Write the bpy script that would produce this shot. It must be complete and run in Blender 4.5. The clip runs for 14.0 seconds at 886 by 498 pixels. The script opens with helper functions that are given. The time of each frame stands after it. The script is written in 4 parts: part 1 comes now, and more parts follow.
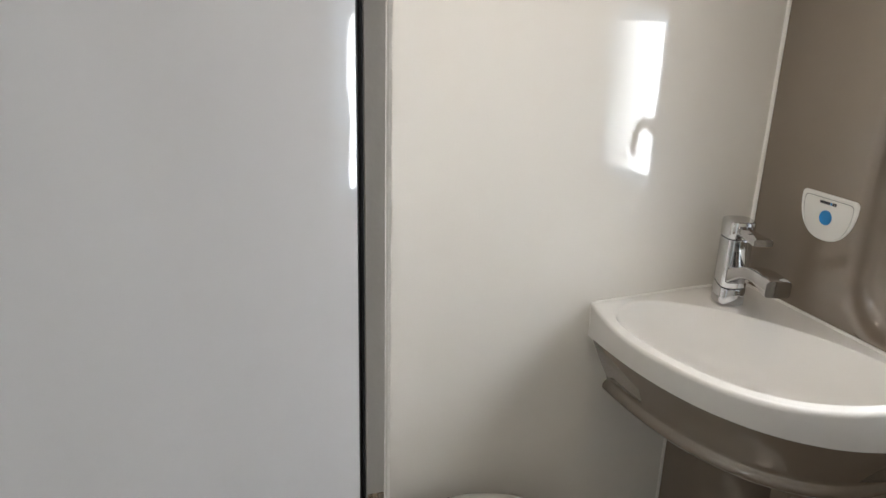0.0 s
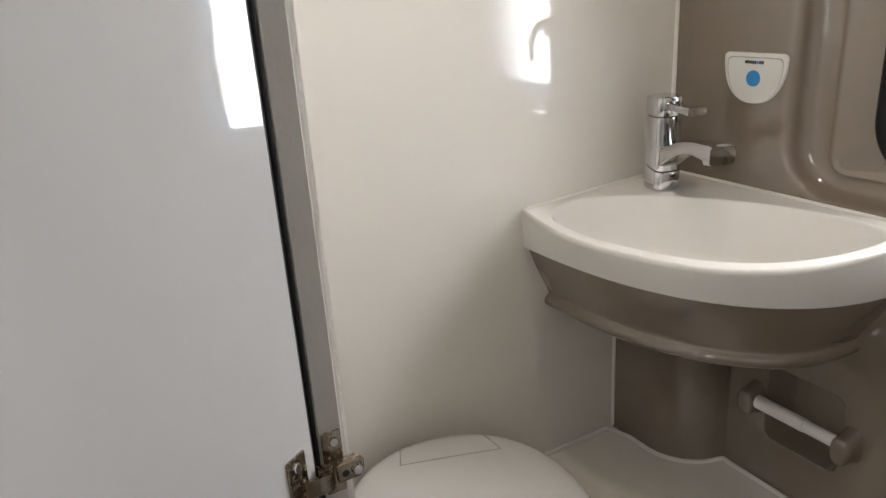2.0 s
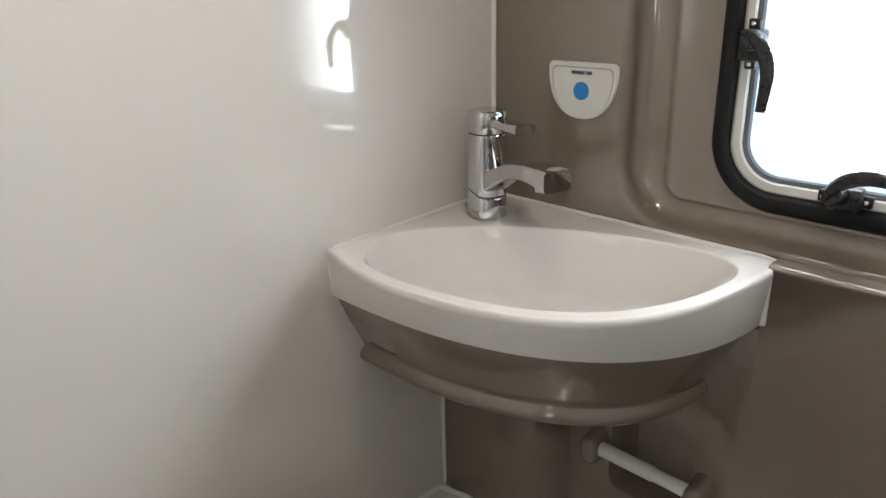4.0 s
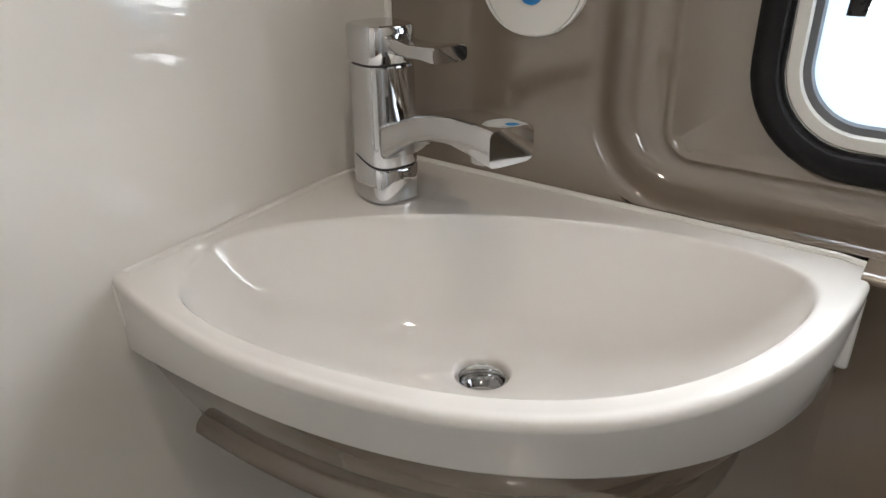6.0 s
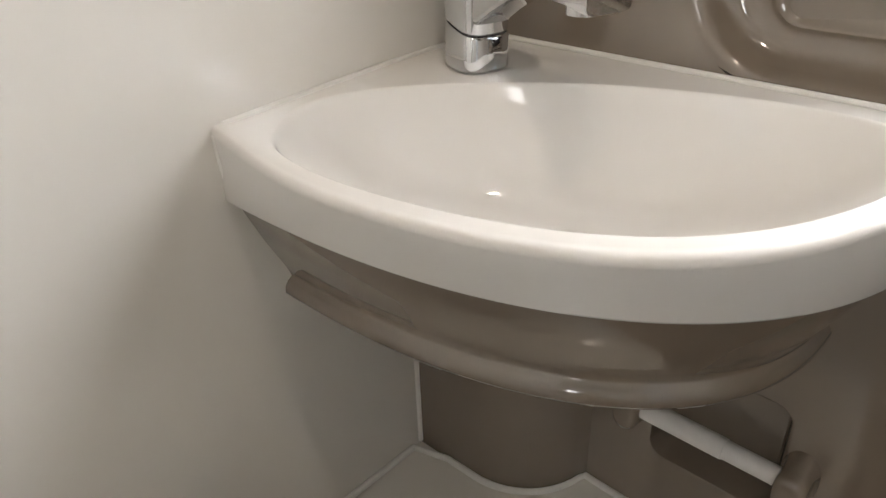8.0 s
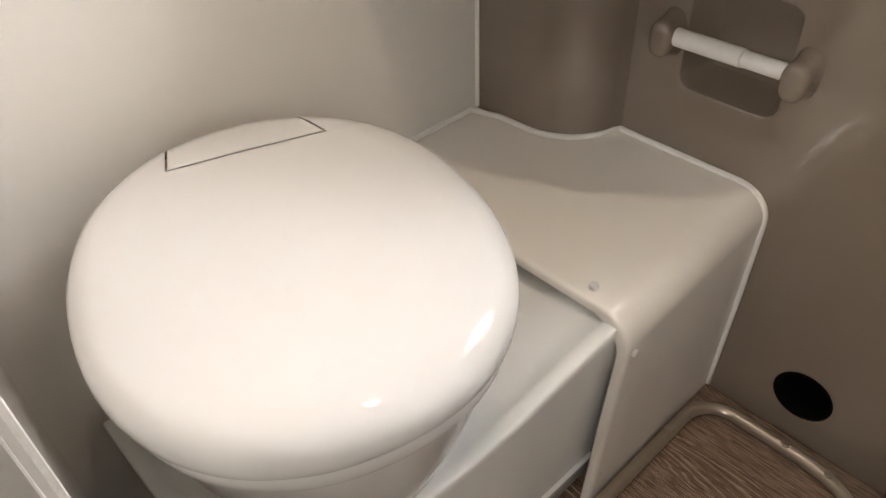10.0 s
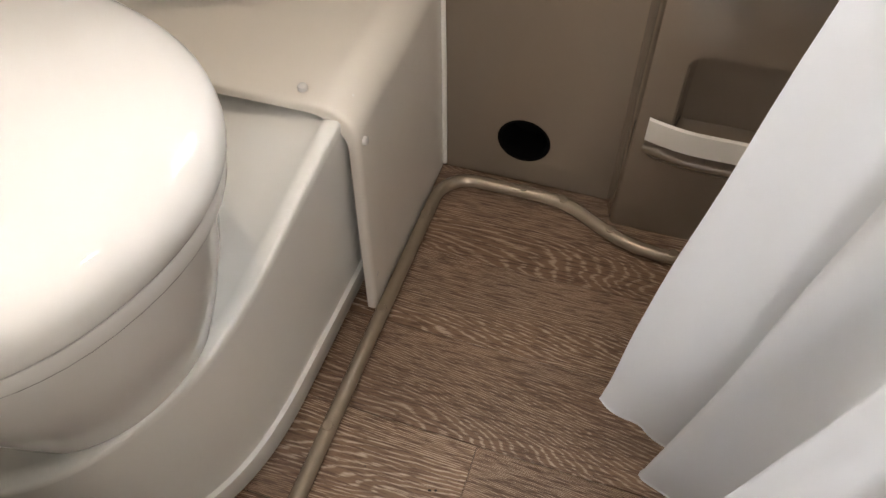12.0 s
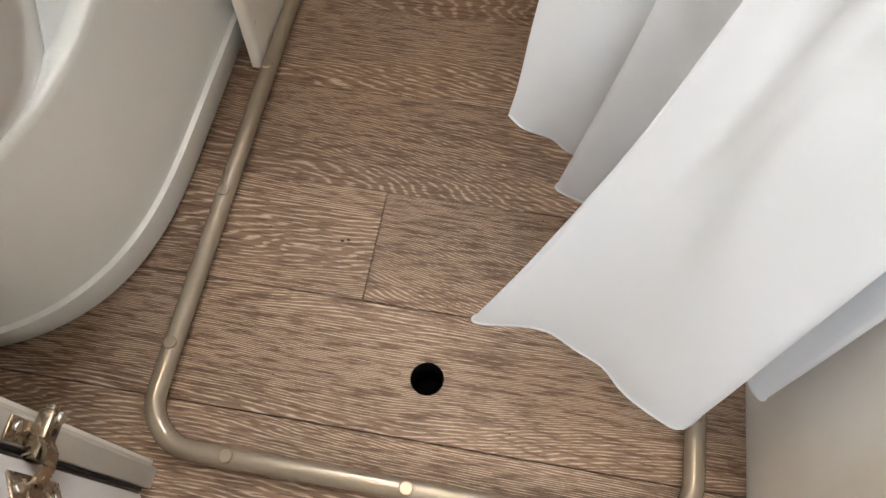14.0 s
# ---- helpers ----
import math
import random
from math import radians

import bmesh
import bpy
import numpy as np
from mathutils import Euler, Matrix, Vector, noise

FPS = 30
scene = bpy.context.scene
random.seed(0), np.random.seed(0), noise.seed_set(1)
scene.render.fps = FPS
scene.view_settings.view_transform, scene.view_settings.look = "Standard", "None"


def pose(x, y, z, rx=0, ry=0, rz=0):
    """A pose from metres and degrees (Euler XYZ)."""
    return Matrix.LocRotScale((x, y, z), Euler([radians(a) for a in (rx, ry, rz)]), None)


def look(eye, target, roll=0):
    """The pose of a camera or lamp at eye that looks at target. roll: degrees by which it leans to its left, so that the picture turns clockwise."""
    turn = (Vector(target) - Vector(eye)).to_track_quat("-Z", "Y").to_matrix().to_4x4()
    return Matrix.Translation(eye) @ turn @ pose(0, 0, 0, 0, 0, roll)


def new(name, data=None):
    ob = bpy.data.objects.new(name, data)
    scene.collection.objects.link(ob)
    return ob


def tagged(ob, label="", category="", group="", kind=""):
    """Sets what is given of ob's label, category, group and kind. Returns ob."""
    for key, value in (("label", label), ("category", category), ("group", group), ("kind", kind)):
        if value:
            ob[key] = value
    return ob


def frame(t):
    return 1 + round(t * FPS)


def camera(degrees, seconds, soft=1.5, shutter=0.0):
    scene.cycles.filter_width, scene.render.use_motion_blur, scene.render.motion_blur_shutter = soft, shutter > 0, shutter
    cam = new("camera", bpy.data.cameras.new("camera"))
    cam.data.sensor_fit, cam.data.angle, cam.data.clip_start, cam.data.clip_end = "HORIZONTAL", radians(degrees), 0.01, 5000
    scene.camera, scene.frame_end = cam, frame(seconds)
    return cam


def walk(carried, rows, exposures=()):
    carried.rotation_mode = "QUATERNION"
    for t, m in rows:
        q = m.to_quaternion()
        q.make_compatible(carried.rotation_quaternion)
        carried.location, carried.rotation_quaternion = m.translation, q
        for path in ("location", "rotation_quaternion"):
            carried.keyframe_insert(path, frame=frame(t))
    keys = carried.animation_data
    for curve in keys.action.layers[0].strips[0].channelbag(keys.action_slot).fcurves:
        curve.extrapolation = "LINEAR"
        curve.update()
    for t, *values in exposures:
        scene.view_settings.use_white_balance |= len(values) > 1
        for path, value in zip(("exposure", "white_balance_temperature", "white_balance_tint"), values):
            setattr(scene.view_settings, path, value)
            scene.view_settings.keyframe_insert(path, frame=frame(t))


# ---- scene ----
cam = camera(63.7, 14.0)
PATH = [
    (0, (1.054, -0.947, 1.364), (-0.744, -0.335, 0.736), 1.7),
    (0.5, (1.035, -0.925, 1.351), (-0.752, -0.262, 0.746), -3.2),
    (1, (1.009, -0.952, 1.322), (-0.789, -0.205, 0.865), -5.4),
    (1.5, (0.932, -0.972, 1.294), (-0.8, -0.155, 0.716), -5.4),
    (2, (0.927, -0.948, 1.219), (-0.731, -0.062, 0.535), -3.8),
    (2.5, (0.901, -0.919, 1.173), (-0.728, -0.052, 0.402), -4.0),
    (3, (0.882, -0.88, 1.168), (-0.778, -0.112, 0.36), -5.9),
    (3.5, (0.791, -0.865, 1.219), (-0.748, 0.248, 0.591), -1.8),
    (4, (0.754, -0.808, 1.2), (-0.599, 0.49, 0.505), -1.4),
    (4.2, (0.704, -0.789, 1.24), (-0.565, 0.559, 0.484), -1.6),
    (6.5, (0.487, -0.507, 1.097), (-0.592, 0.928, 0.217), -0.8),
    (7, (0.487, -0.509, 1.092), (-0.638, 0.887, 0.206), -1.4),
    (7.5, (0.489, -0.529, 1.097), (-0.643, 0.841, 0.18), -1.0),
    (8, (0.504, -0.563, 1.067), (-0.695, 0.681, 0.059), -1.8),
    (8.5, (0.538, -0.652, 1.003), (-0.668, 0.52, -0.08), -0.8),
    (9, (0.602, -0.713, 0.962), (-0.593, 0.37, -0.221), -0.6),
    (11.3, (0.696, -0.803, 0.873), (-0.162, 0.263, -0.585), -4.0),
    (11.5, (0.695, -0.8, 0.868), (-0.04, 0.302, -0.63), -4.0),
    (12, (0.706, -0.793, 0.849), (0.272, 0.36, -0.726), -2.7),
    (12.5, (0.72, -0.818, 0.809), (0.431, 0.262, -0.849), -0.9),
    (13, (0.74, -0.836, 0.759), (0.496, 0.108, -0.986), -1.9),
    (13.5, (0.745, -0.849, 0.731), (0.553, 0.027, -1.057), -1.5),
    (14, (0.753, -0.85, 0.724), (0.588, -0.013, -1.085), -1.5),
]
EXPO = [(0.0, -0.25, 6650, 11), (0.5, -0.2, 6600, 11), (1.0, -0.45, 6800, 13), (2.0, -0.22, 6850, 13), (3.0, 0.05, 6850, 12), (3.6, -0.25, 6650, 11), (4.2, -0.35, 6600, 11), (7.5, -0.3, 6750, 13), (8.0, -0.05, 6850, 13), (8.5, 0.3, 6950, 14), (9.0, 0.65, 7000, 15), (11.5, 0.82, 7350, 17), (12.5, 1.05, 7150, 15), (14.0, 1.4, 7000, 13)]
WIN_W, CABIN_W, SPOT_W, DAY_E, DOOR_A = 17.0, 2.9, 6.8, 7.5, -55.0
walk(cam, [(t, look(eye, target, roll)) for t, eye, target, roll in PATH], exposures=EXPO)

# ---- light ----
world = bpy.data.worlds.new("sky")
scene.world = world
world.use_nodes = True
sky = world.node_tree.nodes.new("ShaderNodeTexSky")
sky.sky_type, sky.sun_disc, sky.sun_elevation, sky.sun_rotation = "NISHITA", False, radians(40), radians(200)
world.node_tree.links.new(sky.outputs[0], world.node_tree.nodes["Background"].inputs[0])
world.node_tree.nodes["Background"].inputs[1].default_value = 0.1


def area(name, m, w, h, watts, colour):
    d = bpy.data.lights.new(name, "AREA")
    d.shape, d.size, d.size_y, d.energy, d.color = "RECTANGLE", w, h, watts, colour
    ob = new(name, d)
    ob.matrix_world = m
    return ob


# daylight in the washroom window
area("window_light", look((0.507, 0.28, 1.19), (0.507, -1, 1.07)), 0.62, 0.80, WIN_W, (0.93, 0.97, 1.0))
# added fill lamp in an invented window of the cabin behind the door
area("cabin_fill_light", look((0.9, -2.24, 1.35), (0.7, 0, 0.9)), 1.0, 0.6, CABIN_W, (0.94, 0.98, 1.0))
# recessed ceiling downlights
DOWNLIGHTS = ((0.50, -0.44),)
for lx, ly in DOWNLIGHTS:
    d = bpy.data.lights.new("downlight_bulb", "SPOT")
    d.energy, d.color, d.shadow_soft_size, d.spot_size, d.spot_blend = SPOT_W, (1.0, 0.89, 0.76), 0.02, radians(150), 0.6
    new("downlight_bulb", d).matrix_world = look((lx, ly, 1.805), (lx, ly, 0))

# ---- materials ----


def material(name, colour, rough=0.4, metal=0.0, var=0.05, scale=9.0, bump=0.0, bump_scale=60.0, coat=0.0, rough_var=0.0, spec=0.5):
    m = bpy.data.materials.new(name)
    m.use_nodes = True
    nt = m.node_tree
    b = nt.nodes["Principled BSDF"]
    b.inputs["Roughness"].default_value = rough
    b.inputs["Metallic"].default_value = metal
    b.inputs["Specular IOR Level"].default_value = spec
    b.inputs["Coat Weight"].default_value = coat
    b.inputs["Coat Roughness"].default_value = 0.03
    tc = nt.nodes.new("ShaderNodeTexCoord")
    n = nt.nodes.new("ShaderNodeTexNoise")
    n.inputs["Scale"].default_value, n.inputs["Detail"].default_value = scale, 5
    nt.links.new(tc.outputs["Object"], n.inputs["Vector"])
    r = nt.nodes.new("ShaderNodeMix")
    r.data_type = "RGBA"
    r.inputs[6].default_value = (*[c * (1 - var) for c in colour], 1)
    r.inputs[7].default_value = (*[min(c * (1 + var), 1) for c in colour], 1)
    nt.links.new(n.outputs[0], r.inputs[0])
    nt.links.new(r.outputs[2], b.inputs["Base Color"])
    if rough_var:
        n2 = nt.nodes.new("ShaderNodeTexNoise")
        n2.inputs["Scale"].default_value, n2.inputs["Detail"].default_value = scale * 5, 6
        nt.links.new(tc.outputs["Object"], n2.inputs["Vector"])
        mr = nt.nodes.new("ShaderNodeMapRange")
        mr.inputs[1].default_value, mr.inputs[2].default_value = 0.35, 0.7
        mr.inputs[3].default_value, mr.inputs[4].default_value = rough - rough_var * 0.5, rough + rough_var
        nt.links.new(n2.outputs[0], mr.inputs[0])
        nt.links.new(mr.outputs[0], b.inputs["Roughness"])
    if bump:
        n3 = nt.nodes.new("ShaderNodeTexNoise")
        n3.inputs["Scale"].default_value, n3.inputs["Detail"].default_value = bump_scale, 2
        nt.links.new(tc.outputs["Object"], n3.inputs["Vector"])
        bp = nt.nodes.new("ShaderNodeBump")
        bp.inputs["Strength"].default_value, bp.inputs["Distance"].default_value = 1.0, bump
        nt.links.new(n3.outputs[0], bp.inputs["Height"])
        nt.links.new(bp.outputs[0], b.inputs["Normal"])
    return m


M_WALL = material("white_gloss_wall", (0.73, 0.702, 0.655), 0.025, var=0.025, scale=5, bump=0.00035, bump_scale=12, rough_var=0.01, spec=0.9)
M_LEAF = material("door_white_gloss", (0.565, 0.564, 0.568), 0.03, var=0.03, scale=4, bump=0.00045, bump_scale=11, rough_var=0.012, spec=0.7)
M_BROWN = material("taupe_gelcoat", (0.200, 0.160, 0.123), 0.09, var=0.05, scale=7, bump=0.00012, bump_scale=20, coat=1.0, rough_var=0.04, spec=0.8)
M_SINK = material("white_sink_acrylic", (0.78, 0.755, 0.72), 0.03, var=0.02, scale=8, bump=0.00006, bump_scale=20, rough_var=0.01, spec=0.8)
# tone lowered to offset the strong light on the lid
M_TOILET = material("toilet_plastic", (0.67, 0.665, 0.65), 0.06, var=0.02, scale=8, bump=0.00008, bump_scale=30, rough_var=0.03, spec=0.8)
# same plastic, slightly greener; lightened to make up for weak light on it
M_BENCH_LIT = material("toilet_plastic_lit", (0.80, 0.805, 0.785), 0.05, var=0.02, scale=8, bump=0.00008, bump_scale=30, rough_var=0.03, spec=0.8)
M_SHELF = material("shelf_plastic", (0.74, 0.70, 0.64), 0.14, var=0.025, scale=8, bump=0.0001, bump_scale=50, rough_var=0.015, spec=0.7)
M_SEAL = material("white_silicone", (0.80, 0.78, 0.74), 0.35, var=0.05, scale=30, bump=0.0008, bump_scale=90)
M_CHROME = material("chrome", (0.60, 0.60, 0.605), 0.03, metal=1.0, var=0.02, rough_var=0.03)
M_NICKEL = material("nickel_hinge", (0.34, 0.285, 0.22), 0.22, metal=1.0, var=0.12, scale=40, rough_var=0.1)
M_SCREW = material("screw_steel", (0.62, 0.62, 0.62), 0.2, metal=1.0, var=0.1, scale=60)
M_JAMB = material("grey_jamb", (0.46, 0.44, 0.41), 0.38, var=0.05, scale=20, bump=0.0002, bump_scale=150, rough_var=0.06)
M_BLACK = material("black_rubber", (0.008, 0.008, 0.009), 0.5, var=0.2, scale=40, rough_var=0.1, spec=0.25)
M_BLACKP = material("black_plastic", (0.014, 0.014, 0.016), 0.3, var=0.2, scale=40, rough_var=0.1)
M_CREAM = material("window_inner_frame", (0.66, 0.65, 0.61), 0.35, var=0.04, scale=20)
M_GREY = material("grey_gasket", (0.12, 0.125, 0.13), 0.4, var=0.1, scale=30)
M_KNOB = material("grey_valve_plastic", (0.20, 0.21, 0.215), 0.4, var=0.1, scale=30, rough_var=0.05)
M_TUBE = material("champagne_tube", (0.31, 0.255, 0.195), 0.24, var=0.08, scale=14, metal=0.5, coat=0.5)
M_ROD = material("white_roll_rod", (0.74, 0.72, 0.69), 0.35, var=0.03, scale=40)
M_RAIL = material("white_rail", (0.72, 0.69, 0.64), 0.3, var=0.03, scale=20)
M_PLATE = material("flush_plate_white", (0.70, 0.69, 0.66), 0.35, var=0.02, scale=30)
M_BLUE = material("blue_button", (0.02, 0.25, 0.62), 0.35, var=0.05, scale=60)
M_INK = material("dark_print", (0.02, 0.022, 0.03), 0.5, var=0.05, scale=60)
M_LINE = material("grey_groove", (0.30, 0.295, 0.285), 0.5, var=0.05, scale=60)
M_CEIL = material("ceiling_white", (0.72, 0.70, 0.66), 0.5, var=0.03, scale=6, bump=0.0004, bump_scale=80)
# lining of shallow holes: the shade of their depth is put into the colour
M_HOLE_SHADE = material("hole_shade_black", (0.004, 0.004, 0.004), 0.9, var=0.1, scale=40, spec=0.05)
M_DIRT = material("dark_crumb", (0.03, 0.025, 0.02), 0.9, var=0.3, scale=200)
M_CABIN = material("cabin_wall", (0.60, 0.58, 0.54), 0.45, var=0.04, scale=6, bump=0.0003, bump_scale=60)


def wood_material():
    m = bpy.data.materials.new("oak_vinyl")
    m.use_nodes = True
    nt = m.node_tree
    L = nt.links.new
    b = nt.nodes["Principled BSDF"]

    def node(kind, **vals):
        n = nt.nodes.new("ShaderNode" + kind)
        for k, v in vals.items():
            n.inputs[k].default_value = v
        return n

    tc, oi = node("TexCoord"), node("ObjectInfo")
    shift = nt.nodes.new("ShaderNodeVectorMath")
    shift.operation = "SCALE"
    comb = node("CombineXYZ", X=1.0, Y=0.37, Z=0.71)
    L(comb.outputs[0], shift.inputs[0])
    mul = nt.nodes.new("ShaderNodeMath")
    mul.operation = "MULTIPLY"
    mul.inputs[1].default_value = 37.0
    L(oi.outputs["Random"], mul.inputs[0])
    L(mul.outputs[0], shift.inputs["Scale"])
    add = nt.nodes.new("ShaderNodeVectorMath")
    L(tc.outputs["Object"], add.inputs[0])
    L(shift.outputs[0], add.inputs[1])
    mp = nt.nodes.new("ShaderNodeMapping")
    mp.inputs["Scale"].default_value = (0.20, 1.0, 1.0)
    L(add.outputs[0], mp.inputs[0])
    # slow field whose level lines give the cathedral figure
    field = node("TexNoise", Scale=5.5, Detail=1.0, Roughness=0.4)
    L(mp.outputs[0], field.inputs["Vector"])
    sep = node("SeparateXYZ")
    L(add.outputs[0], sep.inputs[0])
    bend = nt.nodes.new("ShaderNodeMath")
    bend.operation = "MULTIPLY_ADD"
    bend.inputs[1].default_value = 0.30
    L(field.outputs[0], bend.inputs[0])
    L(sep.outputs[1], bend.inputs[2])
    wob = node("TexNoise", Scale=60.0, Detail=3.0)
    L(mp.outputs[0], wob.inputs["Vector"])
    bend2 = nt.nodes.new("ShaderNodeMath")
    bend2.operation = "MULTIPLY_ADD"
    bend2.inputs[1].default_value = 0.009
    L(wob.outputs[0], bend2.inputs[0])
    L(bend.outputs[0], bend2.inputs[2])
    rings = nt.nodes.new("ShaderNodeMath")
    rings.operation = "MULTIPLY"
    rings.inputs[1].default_value = 2000.0
    L(bend2.outputs[0], rings.inputs[0])
    sine = nt.nodes.new("ShaderNodeMath")
    sine.operation = "SINE"
    L(rings.outputs[0], sine.inputs[0])
    mp2 = nt.nodes.new("ShaderNodeMapping")
    mp2.inputs["Scale"].default_value = (0.075, 1.0, 1.0)
    L(add.outputs[0], mp2.inputs[0])
    fine = node("TexNoise", Scale=400.0, Detail=5.0, Roughness=0.65)
    L(mp2.outputs[0], fine.inputs["Vector"])
    tone = node("TexNoise", Scale=2.2, Detail=3.0)
    L(mp2.outputs[0], tone.inputs["Vector"])
    blot = node("TexNoise", Scale=6.0, Detail=4.0)
    L(add.outputs[0], blot.inputs["Vector"])
    figure = node("MapRange")
    figure.inputs[1].default_value, figure.inputs[2].default_value = 0.1, 1.0
    L(sine.outputs[0], figure.inputs[0])
    pores = node("MapRange")
    pores.inputs[1].default_value, pores.inputs[2].default_value = 0.36, 0.56
    L(fine.outputs[0], pores.inputs[0])
    base = nt.nodes.new("ShaderNodeValToRGB")
    base.color_ramp.elements[0].position, base.color_ramp.elements[0].color = 0.3, (0.125, 0.071, 0.042, 1)
    base.color_ramp.elements[1].position, base.color_ramp.elements[1].color = 0.72, (0.280, 0.170, 0.105, 1)
    mixn = nt.nodes.new("ShaderNodeMath")
    mixn.operation = "MULTIPLY_ADD"
    mixn.inputs[1].default_value = 0.6
    L(tone.outputs[0], mixn.inputs[0])
    sc = nt.nodes.new("ShaderNodeMath")
    sc.operation = "MULTIPLY"
    sc.inputs[1].default_value = 0.4
    L(blot.outputs[0], sc.inputs[0])
    L(sc.outputs[0], mixn.inputs[2])
    L(mixn.outputs[0], base.inputs[0])
    prod = nt.nodes.new("ShaderNodeMath")
    prod.operation = "MULTIPLY"
    L(figure.outputs[0], prod.inputs[0])
    L(pores.outputs[0], prod.inputs[1])
    figmask = node("MapRange")
    figmask.inputs[1].default_value, figmask.inputs[2].default_value = 0.38, 0.60
    figmask.inputs[3].default_value, figmask.inputs[4].default_value = 0.5, 1.0
    L(tone.outputs[0], figmask.inputs[0])
    prod2 = nt.nodes.new("ShaderNodeMath")
    prod2.operation = "MULTIPLY"
    L(prod.outputs[0], prod2.inputs[0])
    L(figmask.outputs[0], prod2.inputs[1])
    lite = nt.nodes.new("ShaderNodeMix")
    lite.data_type = "RGBA"
    lite.inputs[7].default_value = (0.66, 0.54, 0.43, 1)
    fac = nt.nodes.new("ShaderNodeMath")
    fac.operation = "MULTIPLY"
    fac.inputs[1].default_value = 0.8
    L(prod2.outputs[0], fac.inputs[0])
    L(fac.outputs[0], lite.inputs[0])
    L(base.outputs[0], lite.inputs[6])
    dark = nt.nodes.new("ShaderNodeMix")
    dark.data_type = "RGBA"
    dark.blend_type = "MULTIPLY"
    dk = node("MapRange")
    dk.inputs[1].default_value, dk.inputs[2].default_value = 0.52, 0.40
    dk.inputs[3].default_value, dk.inputs[4].default_value = 0.0, 0.9
    L(fine.outputs[0], dk.inputs[0])
    L(dk.outputs[0], dark.inputs[0])
    dark.inputs[7].default_value = (0.45, 0.38, 0.33, 1)
    L(lite.outputs[2], dark.inputs[6])
    L(dark.outputs[2], b.inputs["Base Color"])
    rr = node("MapRange")
    rr.inputs[3].default_value, rr.inputs[4].default_value = 0.38, 0.58
    L(fine.outputs[0], rr.inputs[0])
    L(rr.outputs[0], b.inputs["Roughness"])
    bp = nt.nodes.new("ShaderNodeBump")
    bp.inputs["Strength"].default_value, bp.inputs["Distance"].default_value = 0.8, 0.0006
    hsum = nt.nodes.new("ShaderNodeMath")
    hsum.operation = "MULTIPLY_ADD"
    hsum.inputs[1].default_value = 0.5
    L(figure.outputs[0], hsum.inputs[0])
    L(fine.outputs[0], hsum.inputs[2])
    L(hsum.outputs[0], bp.inputs["Height"])
    L(bp.outputs[0], b.inputs["Normal"])
    return m


def fabric_material():
    m = bpy.data.materials.new("white_curtain_fabric")
    m.use_nodes = True
    nt = m.node_tree
    L = nt.links.new
    b = nt.nodes["Principled BSDF"]
    b.inputs["Base Color"].default_value = (0.80, 0.835, 0.885, 1)
    b.inputs["Roughness"].default_value = 0.55
    b.inputs["Sheen Weight"].default_value = 0.3
    tr = nt.nodes.new("ShaderNodeBsdfTranslucent")
    tr.inputs[0].default_value = (0.78, 0.82, 0.87, 1)
    mx = nt.nodes.new("ShaderNodeMixShader")
    mx.inputs[0].default_value = 0.32
    L(b.outputs[0], mx.inputs[1])
    L(tr.outputs[0], mx.inputs[2])
    tc = nt.nodes.new("ShaderNodeTexCoord")
    n = nt.nodes.new("ShaderNodeTexNoise")
    n.inputs["Scale"].default_value, n.inputs["Detail"].default_value = 14, 4
    L(tc.outputs["Object"], n.inputs["Vector"])
    v = nt.nodes.new("ShaderNodeTexNoise")
    v.inputs["Scale"].default_value = 900
    L(tc.outputs["Object"], v.inputs["Vector"])
    s = nt.nodes.new("ShaderNodeMath")
    s.operation = "MULTIPLY_ADD"
    s.inputs[1].default_value = 0.03
    L(v.outputs[0], s.inputs[0])
    L(n.outputs[0], s.inputs[2])
    bp = nt.nodes.new("ShaderNodeBump")
    bp.inputs["Strength"].default_value, bp.inputs["Distance"].default_value = 0.7, 0.006
    L(s.outputs[0], bp.inputs["Height"])
    L(bp.outputs[0], b.inputs["Normal"])
    L(mx.outputs[0], nt.nodes["Material Output"].inputs[0])
    return m


def pane_material():
    """Frosted acrylic: mostly lets the daylight through, with a soft sheen."""
    m = bpy.data.materials.new("frosted_pane")
    m.use_nodes = True
    nt = m.node_tree
    b = nt.nodes["Principled BSDF"]
    b.inputs["Base Color"].default_value = (0.93, 0.97, 1.0, 1)
    b.inputs["Transmission Weight"].default_value = 1.0
    b.inputs["Roughness"].default_value = 0.35
    b.inputs["IOR"].default_value = 1.2
    tc = nt.nodes.new("ShaderNodeTexCoord")
    v = nt.nodes.new("ShaderNodeTexVoronoi")
    v.inputs["Scale"].default_value = 420
    nt.links.new(tc.outputs["Object"], v.inputs["Vector"])
    bp = nt.nodes.new("ShaderNodeBump")
    bp.inputs["Strength"].default_value, bp.inputs["Distance"].default_value = 0.5, 0.001
    nt.links.new(v.outputs[0], bp.inputs["Height"])
    nt.links.new(bp.outputs[0], b.inputs["Normal"])
    return m


def glow_material(name, colour, strength):
    m = bpy.data.materials.new(name)
    m.use_nodes = True
    nt = m.node_tree
    e = nt.nodes.new("ShaderNodeEmission")
    e.inputs[0].default_value, e.inputs[1].default_value = (*colour, 1), strength
    nt.links.new(e.outputs[0], nt.nodes["Material Output"].inputs[0])
    return m


